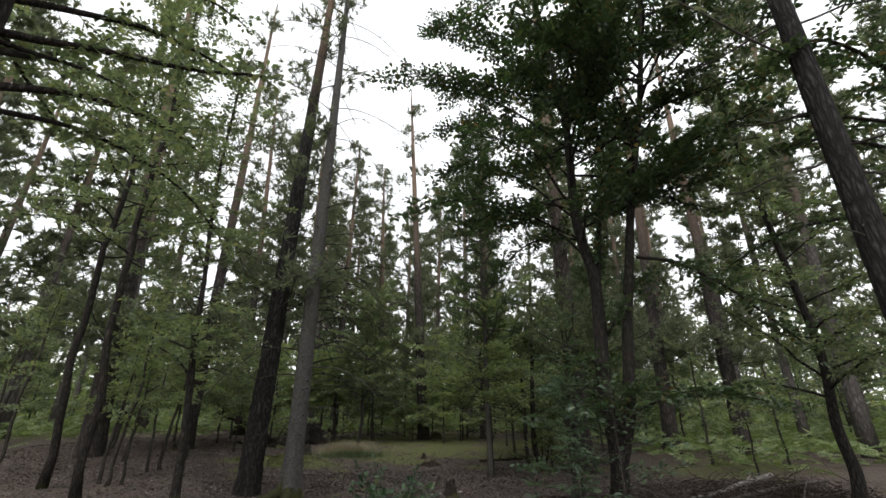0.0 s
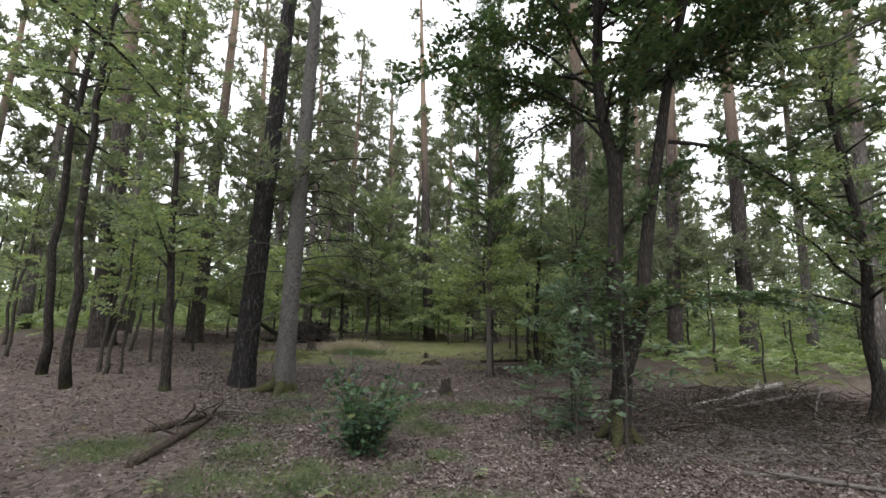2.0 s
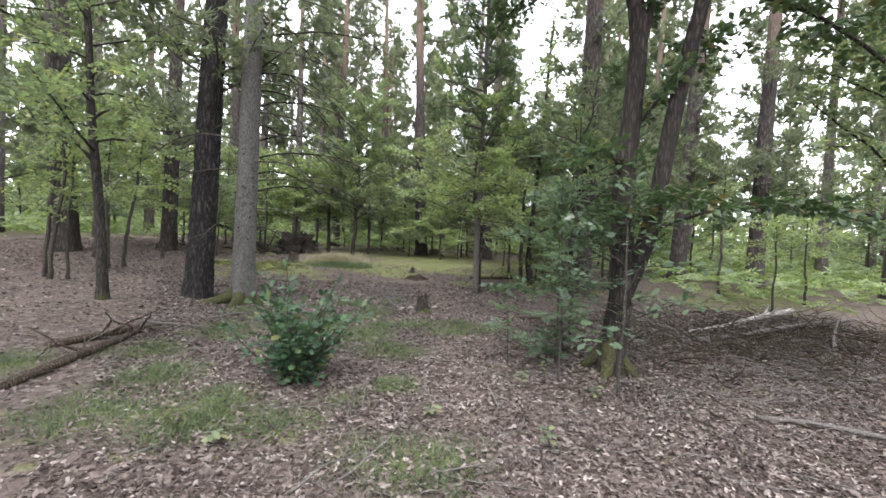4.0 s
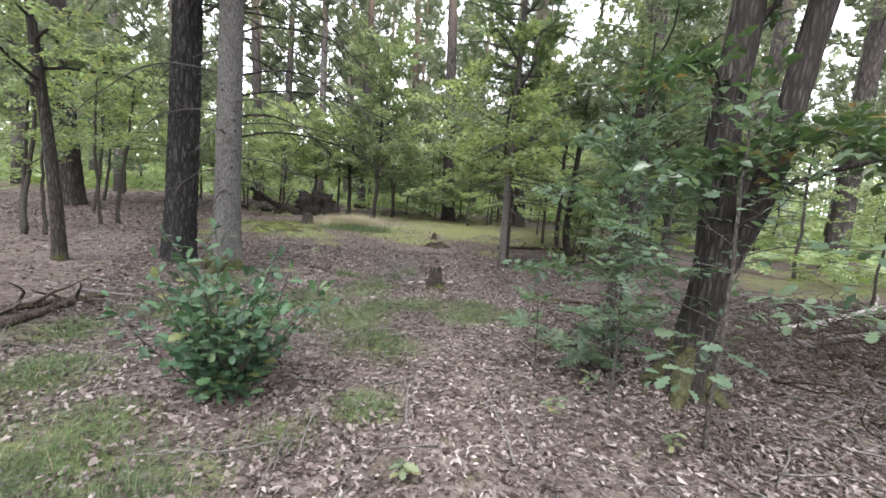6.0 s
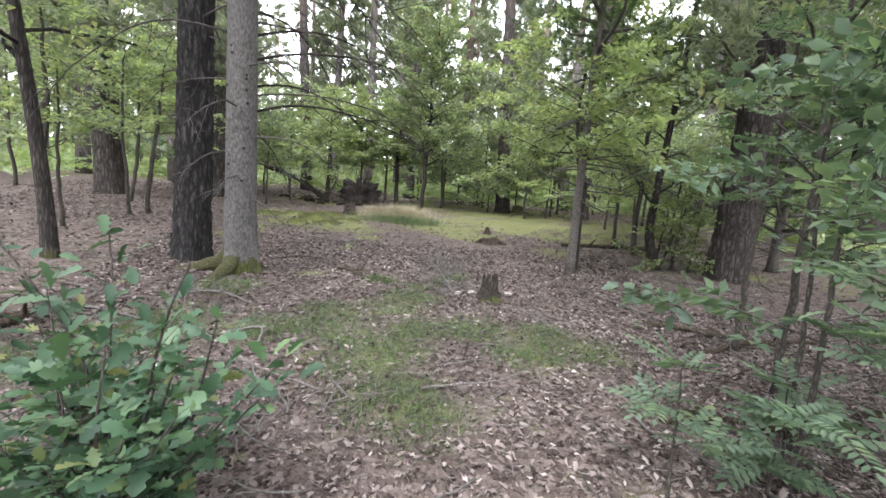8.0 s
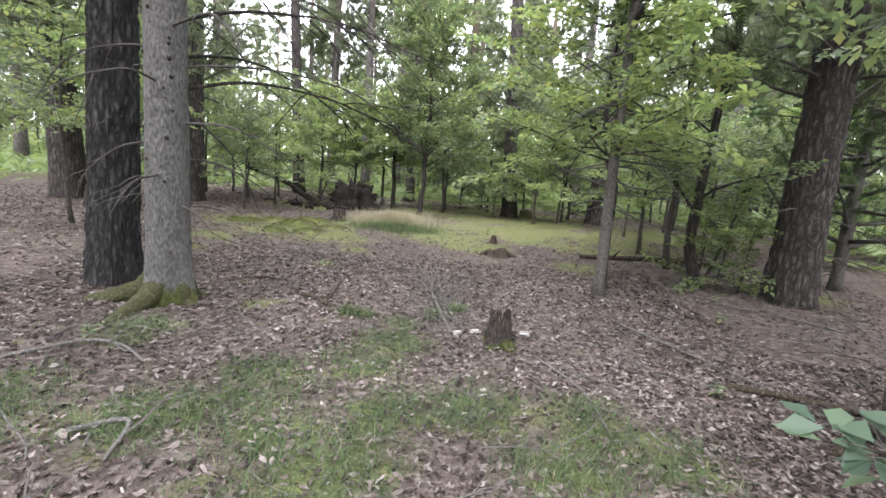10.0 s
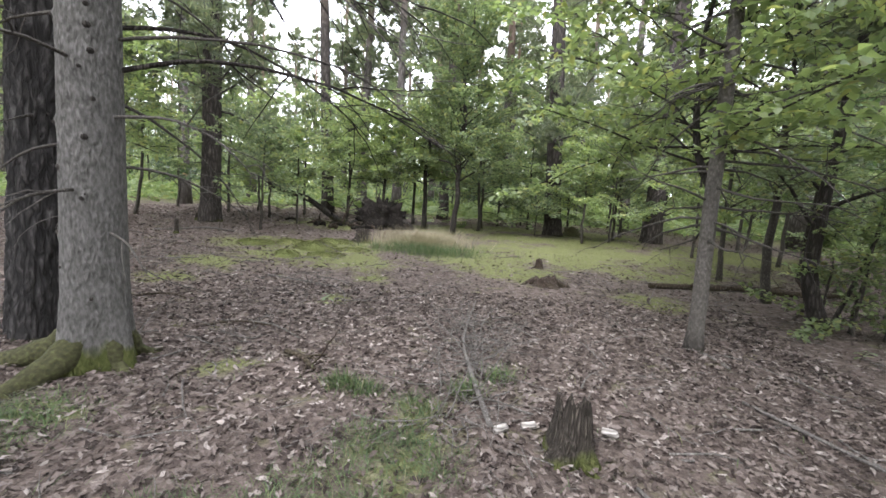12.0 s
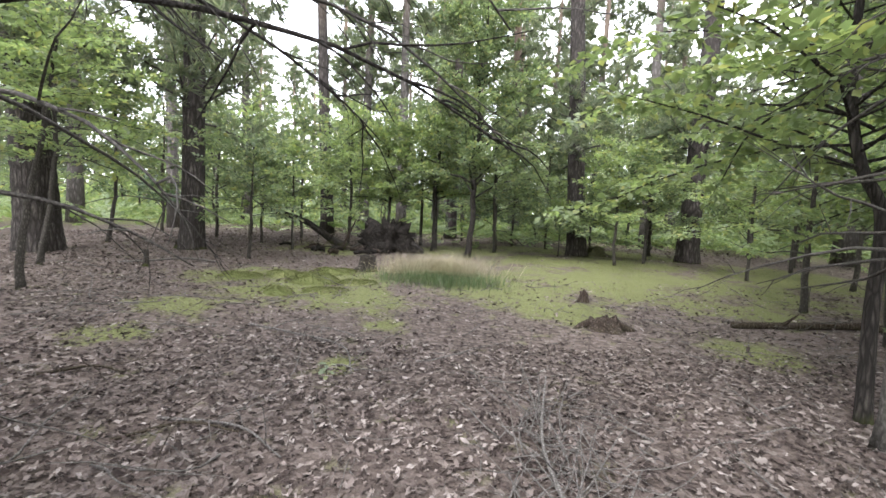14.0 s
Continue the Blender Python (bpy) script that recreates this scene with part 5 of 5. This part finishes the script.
def moss_cushion(x, y, r, h, seed):
    rng = np.random.default_rng(seed)
    g = Geo()
    n = int(320 * r * r / 0.05)
    a, d = rng.uniform(0, 6.28, n), np.sqrt(rng.uniform(0, 1, n))
    z = h * (1 - d ** 2) ** 0.7 * (0.8 + 0.3 * np.sin(3 * a))
    pts = np.stack([r * d * np.cos(a) * 1.3, r * d * np.sin(a), z - 0.02], -1)
    tip = np.stack([np.cos(a) * d * 0.6, np.sin(a) * d * 0.6, np.ones(n)], -1) + rng.normal(0, 0.4, (n, 3))
    scatter(g, TUFT_SHAPE, pts, tip, rng.normal(0, 1, (n, 3)), 0.045)
    rows = []
    for i in range(9):
        e = i / 8
        b = np.arange(24) * 6.2832 / 24
        zz = h * (1 - e ** 2) ** 0.7 * (0.8 + 0.3 * np.sin(3 * b)) * np.array([1 + 0.5 * noise.noise((e * math.cos(c) * 3 + seed, e * math.sin(c) * 3, 0)) for c in b]) - 0.03
        rows.append(np.stack([r * e * np.cos(b) * 1.3, r * e * np.sin(b), zz], -1))
    i, j = np.meshgrid(np.arange(8), np.arange(24), indexing="ij")
    g.add(np.concatenate(rows), q=np.stack([i * 24 + j, (i + 1) * 24 + j, (i + 1) * 24 + (j + 1) % 24, i * 24 + (j + 1) % 24], -1).reshape(-1, 4))
    solid("moss_cushion", g, MOSS, foot(x, y, 0.0), "yellow-green cushion of moss on the ground", "moss", "moss cushions")


for i, (x, y, r, h) in enumerate(((-0.15, 16.35, 0.22, 0.14), (0.15, 17.3, 0.4, 0.16), (-0.5, 17.6, 0.3, 0.1), (0.6, 16.6, 0.3, 0.06), (-1.2, 17.2, 0.35, 0.06), (1.0, 17.3, 0.3, 0.07), (0.3, 18.3, 0.4, 0.1))):
    moss_cushion(x, y, r, h, 190 + i)


# ---- what nobody could count: needles of grass, litter, twigs, bracken ----
def blades(name, x, y, length, material, label, seed, lean=0.5, shape=None, category="grass"):
    rng = np.random.default_rng(seed)
    n = len(x)
    pts = np.stack([x, y, ground_z(x, y) - 0.01], -1)
    a = rng.uniform(0, 6.28, n)
    tip = np.stack([np.cos(a) * lean * rng.uniform(0, 1, n), np.sin(a) * lean * rng.uniform(0, 1, n), np.ones(n)], -1)
    nrm = np.stack([np.cos(a), np.sin(a), np.zeros(n)], -1)
    g = scatter(Geo(), shape or BLADE_SHAPE, pts, tip, nrm, length)
    return tagged(new(name, g.mesh(name, material)), label, category, kind="stuff")


rng = np.random.default_rng(201)
gx, gy = rng.uniform(-3, 5.5, 800000), rng.uniform(4, 11.5, 800000)
m = patch_mask(GRASS_PATCHES, gx, gy)
clump = 0.5 + 0.5 * np.sin(5.1 * gx + 2 * np.sin(3 * gy)) * np.sin(4.7 * gy + 1.5 * np.sin(4 * gx))
keep = rng.uniform(0, 1, len(gx)) < 0.85 * m ** 1.5 * (0.3 + 0.7 * clump) + 0.003
gx, gy = gx[keep], gy[keep]
blades("grass", gx, gy, rng.uniform(0.04, 0.12, len(gx)), GRASS, "fine green grass growing through fallen leaves", 202, 1.1, FINE_BLADE)
gx, gy = rng.uniform(-3, 13, 200000), rng.uniform(11, 25, 200000)
clump = 0.5 + 0.5 * np.sin(3.1 * gx + 2 * np.sin(2 * gy)) * np.sin(3.7 * gy + 1.5 * np.sin(2.4 * gx))
keep = rng.uniform(0, 1, len(gx)) < patch_mask(MOSS_PATCHES, gx, gy) * (0.2 + 0.7 * clump)
gx, gy = gx[keep], gy[keep]
blades("moss_carpet", gx, gy, rng.uniform(0.04, 0.09, len(gx)), MOSS, "yellow-green moss carpet of the clearing", 203, 1.2, category="moss")
n = 5000
gx, gy = rng.normal(2.45, 0.5, n), rng.normal(18.5, 0.28, n)
blades("dry_grass", gx, gy, rng.uniform(0.25, 0.6, n), DRY_GRASS, "tuft of pale dry grass in the clearing", 204, 0.8, THIN_BLADE)
gx, gy = rng.normal(2.6, 0.6, 2600), rng.normal(17.7, 0.3, 2600)
blades("grass", gx, gy, rng.uniform(0.12, 0.3, 2600), GRASS, "fresh green grass before the dry tuft", 205, 0.6)
for i, (x, y) in enumerate(((3.15, 10.95), (3.45, 11.2), (2.4, 10.9), (2.2, 11.0))):
    blades("grass_tuft", rng.normal(x, 0.07, 260), rng.normal(y, 0.06, 260), rng.uniform(0.08, 0.17, 260), GRASS, "small fresh green tuft of grass among leaves", 206 + i, 0.8)


def litter():
    rng = np.random.default_rng(211)
    n = 180000
    y = 2.0 + 16.5 * rng.uniform(0, 1, n) ** 1.1
    side = rng.uniform(-1, 1, n)
    x = 2.6 + side * np.where(side < 0, 3.0 + 0.5 * (y - 2), 5.5 + 0.3 * (y - 2))
    near = slice(22000, 75000)
    y[near] = 3.2 + 11 * rng.uniform(0, 1, 53000)
    x[near] = 2.7 + rng.uniform(-1, 1, 53000) * (1.6 + 0.22 * y[near])
    x[75000:100000], y[75000:100000] = rng.uniform(4.5, 12.5, 25000), rng.uniform(3.5, 10, 25000)
    x[140000:], y[140000:] = rng.uniform(4.5, 13, 40000), rng.uniform(3, 10, 40000)
    x[:12000], y[:12000] = rng.uniform(-9, 1, 12000), rng.uniform(14, 24, 12000)
    x[12000:22000], y[12000:22000] = rng.uniform(-8, 16, 10000), rng.uniform(20, 34, 10000)
    m = np.maximum(patch_mask(GRASS_PATCHES, x, y) * 0.55, patch_mask(MOSS_PATCHES, x, y) * 0.75)
    keep = rng.uniform(0, 1, n) > m
    x, y = x[keep], y[keep]
    n = len(x)
    a = rng.uniform(0, 6.28, n)
    tip = np.stack([np.cos(a), np.sin(a), rng.normal(0, 0.25, n)], -1)
    nrm = np.stack([rng.normal(0, 0.6, n), rng.normal(0, 0.6, n), np.where(rng.uniform(0, 1, n) < 0.5, 1.0, -1.0)], -1)
    pts = np.stack([x, y, ground_z(x, y) + rng.uniform(0.004, 0.03, n)], -1)
    size = rng.uniform(0.025, 0.058, n) * (1 + 0.25 * rise(8, 16, y) + 0.9 * rise(20, 30, y))
    g = Geo()
    h = n // 16
    mixed = rng.permutation(n)
    pts, tip, nrm, size = pts[mixed], tip[mixed], nrm[mixed], size[mixed]
    scatter(g, OAK_SHAPE, pts[:h // 2], tip[:h // 2], nrm[:h // 2], size[:h // 2] * 1.25)
    scatter(g, LEAF_SHAPE, pts[h // 2:2 * h], tip[h // 2:2 * h], nrm[h // 2:2 * h], size[h // 2:2 * h] * 1.2)
    scatter(g, CURLED_SHAPE, pts[2 * h:], tip[2 * h:], nrm[2 * h:], size[2 * h:])
    tagged(new("leaf_litter", g.mesh("leaf_litter", LITTER, False)), "brown and tan fallen oak leaves covering the ground", "leaves", kind="stuff")
    g = Geo()
    for i in range(1500):
        x, y, a = rng.uniform(-5, 11), 2.5 + 14 * rng.uniform(0, 1), rng.uniform(0, 6.28)
        L = rng.uniform(0.08, 0.5)
        p = wander(rng, (x, y, float(ground_z(x, y)) + 0.015), (math.cos(a), math.sin(a), rng.uniform(0, 0.12)), L, 4, 0.14)
        tube(g, p, np.linspace(rng.uniform(0.002, 0.006), 0.0015, 5), 4)
    for i in range(420):
        y = 3 + 15 * rng.uniform(0, 1)
        x, a = 2.6 + rng.uniform(-1, 1) * (3.5 + 0.5 * (y - 2)), rng.uniform(0, 6.28)
        p = wander(rng, (x, y, float(ground_z(x, y)) + 0.02), (math.cos(a), math.sin(a), rng.uniform(0, 0.1)), rng.uniform(0.3, 0.95), 6, 0.16)
        tube(g, p, np.linspace(rng.uniform(0.005, 0.011), 0.002, 7), 5)
        for k in range(2):
            q = along(p, rng.uniform(0.3, 0.8))
            tube(g, wander(rng, q, unit(p[-1] - p[0]) + rng.normal(0, 0.5, 3) * (1, 1, 0.3), rng.uniform(0.1, 0.3), 3, 0.15), (0.004, 0.003, 0.002, 0.0015), 4)
    n = 28000
    y = 2.0 + 16 * rng.uniform(0, 1, n) ** 1.1
    x = 2.6 + rng.uniform(-1, 1, n) * (3.5 + 0.45 * (y - 2))
    a = rng.uniform(0, 6.28, n)
    sliver = (np.array([(-0.012, 0, 0), (0.012, 0, 0), (0.02, 1, 0)], float), np.array([(0, 1, 2)]))
    scatter(g, sliver, np.stack([x, y, ground_z(x, y) + rng.uniform(0.012, 0.04, n)], -1), np.stack([np.cos(a), np.sin(a), rng.normal(0, 0.12, n)], -1),
            np.array([0, 0, 1.0]) + rng.normal(0, 0.3, (n, 3)), rng.uniform(0.05, 0.15, n))
    tagged(new("twigs", g.mesh("twigs", TWIG_GREY)), "thin dead twigs scattered over the leaf litter", "twigs", kind="stuff")


litter()


def brushwood(cx, cy, dx, dy, spread, count, height, label, seed, thick=1.0, material=None):
    """A low heap of fine twigs along a line."""
    rng = np.random.default_rng(seed)
    g = Geo()
    base = math.atan2(dy, dx)
    for i in range(count):
        f = rng.uniform(-0.5, 0.5)
        x, y = cx + dx * f + rng.normal(0, spread), cy + dy * f + rng.normal(0, spread)
        a = base + rng.normal(0, 0.8) + (math.pi if rng.uniform() < 0.5 else 0)
        z = float(ground_z(x, y)) + height * abs(rng.normal(0, 0.5))
        p = wander(rng, (x, y, z), (math.cos(a), math.sin(a), rng.uniform(-0.1, 0.35)), rng.uniform(0.25, 0.9), 6, 0.18)
        tube(g, p, np.linspace(rng.uniform(0.003, 0.008) * thick, 0.0016, 7), 4)
    tagged(new("brushwood", g.mesh("brushwood", material or TWIG_GREY)), label, "brushwood", kind="stuff")


brushwood(3.2, 11.6, 0.25, 2.4, 0.15, 150, 0.1, "line of fine grey dead twigs on the leaves", 221)
brushwood(9.0, 7.0, 5.5, 1.2, 0.9, 900, 0.3, "heap of dark brushwood on leaf litter", 222, 1.7, ROTTEN)
brushwood(7.6, 5.6, 3.6, 0.6, 0.7, 260, 0.12, "scattered grey twigs on dark leaf litter", 225, 1.3)
brushwood(5.6, 7.2, 1.2, 1.0, 0.4, 90, 0.15, "loose twigs at the oak's foot", 223)
brushwood(1.9, 7.3, 0.5, 0.3, 0.12, 40, 0.04, "small heap of broken twigs by the bush", 224)
log("fallen_branch", [(3.3, 10.5, 0.02), (3.22, 11.2, 0.06), (3.2, 12.0, 0.1), (3.35, 12.6, 0.3)], 0.022, 0.006, TWIG_GREY, "long grey branch lying in the twigs", 8, 12, 23, "branch")


def bracken(regions, count, label, seed):
    rng = np.random.default_rng(seed)
    g = Geo()
    for (x0, x1, y0, y1), n in zip(regions, count):
        x, y = rng.uniform(x0, x1, n), rng.uniform(y0, y1, n)
        pts = np.stack([x, y, ground_z(x, y) + rng.uniform(0.1, 0.75, n)], -1)
        a = rng.uniform(0, 6.28, n)
        tip = np.stack([np.cos(a), np.sin(a), rng.uniform(-0.1, 0.6, n)], -1)
        scatter(g, PINNATE_SHAPE, pts, tip, np.array([0, 0, 1.0]) + rng.normal(0, 0.4, (n, 3)), rng.uniform(0.35, 0.7, n))
    tagged(new("bracken", g.mesh("bracken", FERN)), label, "bracken", kind="stuff")


bracken([(14, 40, 17, 36), (13, 34, 10.0, 18), (-30, -9, 25, 46), (-20, -9, 14, 26), (-6, 12, 25, 36)], [1300, 1100, 1400, 300, 700], "light green bracken growing beneath the pines", 231)

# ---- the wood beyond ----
# these pines wear the lightened bark, so that they look hazy
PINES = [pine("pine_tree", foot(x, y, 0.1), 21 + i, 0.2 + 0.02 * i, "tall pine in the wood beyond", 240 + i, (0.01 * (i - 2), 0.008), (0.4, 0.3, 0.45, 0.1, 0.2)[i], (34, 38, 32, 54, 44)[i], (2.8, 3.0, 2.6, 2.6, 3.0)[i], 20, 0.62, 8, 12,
              material=HAZED_PINE_BARK, stubs=14, dead=0.8, joined=True, shape=BRUSH_SHAPE, group="pines of the wood beyond") for i, (x, y) in enumerate(((-8.5, 27.0), (0.6, 29.5), (12.0, 29.0), (-1.8, 33.0), (16.5, 24.0)))]
SHRUBS = [broadleaf("young_tree", foot(x, y, 0.05), 4.2 + 0.5 * i, 0.05, "young broadleaved tree in the wood beyond", 250 + i, (0.02, 0.0), 17, 2.2, 0.15, 0.19, (OAK_LEAF, LIT_TONE_LEAF, OAK_LEAF, DARK_LEAF)[i], shape=BIG_CLUSTER,
                    spacing=0.26, twig=0.6, gap=0.16, sides=6, group="young trees of the wood beyond") for i, (x, y) in enumerate(((4.8, 27.5), (-4.2, 24.5), (13.6, 22.6), (-7.0, 24.0)))]
rng = np.random.default_rng(261)
spots = [(t.location.x, t.location.y) for t in PINES + SHRUBS] + PLACED


def free_spot(lo, hi, apart, ahead):
    for _ in range(200):
        d, a = math.sqrt(rng.uniform(lo * lo, hi * hi)), (rng.normal(math.pi / 2 - 0.15, 0.75) if ahead else rng.uniform(0, 6.28))
        x, y = 2 + d * math.cos(a), 6 + d * math.sin(a)
        if all(math.hypot(x - u, y - w) > apart for u, w in spots) and not (-1.5 < x < 10 and 0 < y < 24):
            spots.append((x, y))
            return x, y
    return None


for i in range(100):
    s = free_spot(22, 75, 3.0, i < 82)
    if s:
        copy_thing(PINES[(i * 3 + i // 7) % 5], pose(*foot(*s, 0.1), 0, 0, rng.uniform(0, 360)))
for i in range(80):
    s = free_spot(18, 50, 1.7, i < 70)
    if s:
        copy_thing(SHRUBS[(i * 3 + i // 5) % 4], pose(*foot(*s, 0.05), 0, 0, rng.uniform(0, 360)) @ Matrix.Scale(rng.uniform(0.85, 1.55), 4))

for i in range(30):
    d, a = rng.uniform(17, 42), rng.uniform(0.1, 0.95)
    x, y = 2 + d * math.cos(a), 5 + d * math.sin(a)
    if all(math.hypot(x - u, y - w) > 2.2 for u, w in spots):
        spots.append((x, y))
        if i % 5 < 3:
            copy_thing(PINES[(3, 4, 1)[i % 3]], pose(*foot(x, y, 0.1), 0, 0, rng.uniform(0, 360)))
        else:
            copy_thing(SHRUBS[i % 3], pose(*foot(x, y, 0.05), 0, 0, rng.uniform(0, 360)))


def far_woods():
    rng = np.random.default_rng(271)
    g, w = Geo(), Geo()
    n = 26000
    a, d = rng.uniform(0, 6.28, n), rng.uniform(62, 120, n)
    z = 0.2 + (19 + 4 * np.sin(23 * a + 0.3 * d)) * rng.uniform(0, 1, n) ** 1.1
    pts = np.stack([2 + d * np.cos(a), 10 + d * np.sin(a), z], -1)
    scatter(g, SPRAY_SHAPE, pts, rng.normal(0, 1, (n, 3)), rng.normal(0, 1, (n, 3)), rng.uniform(1.0, 2.4, n))
    # haze on the treetops comes from the greyed needle colour
    tagged(new("far_woods", g.mesh("far_woods", HAZED_NEEDLES)), "treetops of the distant forest in a haze-greyed green", "woods", kind="stuff")
    g, n = Geo(), 24000
    a, d = rng.uniform(0, 6.28, n), rng.uniform(24, 75, n)
    a[:17000] = rng.normal(1.42, 0.7, 17000)
    x, y = 2 + d * np.cos(a), 10 + d * np.sin(a)
    pts = np.stack([x, y, ground_z(x, y) + (0.9 + 6.5 * rise(30, 60, d)) * rng.uniform(0, 1, n) ** 1.4 * (0.6 + 0.4 * np.sin(9 * a + d))], -1)
    scatter(g, BIG_CLUSTER, pts, rng.normal(0, 1, (n, 3)), np.array([0, 0, 1.0]) + rng.normal(0, 0.5, (n, 3)), rng.uniform(0.2, 0.4, n) * (1 + rise(30, 60, d)))
    tagged(new("undergrowth", g.mesh("undergrowth", LIT_TONE_LEAF)), "light green undergrowth deep in the wood", "undergrowth", kind="stuff")
    for k in range(260):
        b, e = rng.uniform(0, 6.28), rng.uniform(70, 115)
        x, y = 2 + e * math.cos(b), 10 + e * math.sin(b)
        z0 = float(ground_z(x, y)) - 0.2
        tube(w, [(x, y, z0), (x, y, z0 + 10), (x + 0.3, y, z0 + 20)], [0.22, 0.17, 0.05], 6)
    # the paler trunk colour imitates haze
    tagged(new("far_trunks", w.mesh("far_trunks", HAZED_PINE_BARK)), "pine trunks of the distant forest, bark paled as by haze", "woods", kind="stuff")


far_woods()
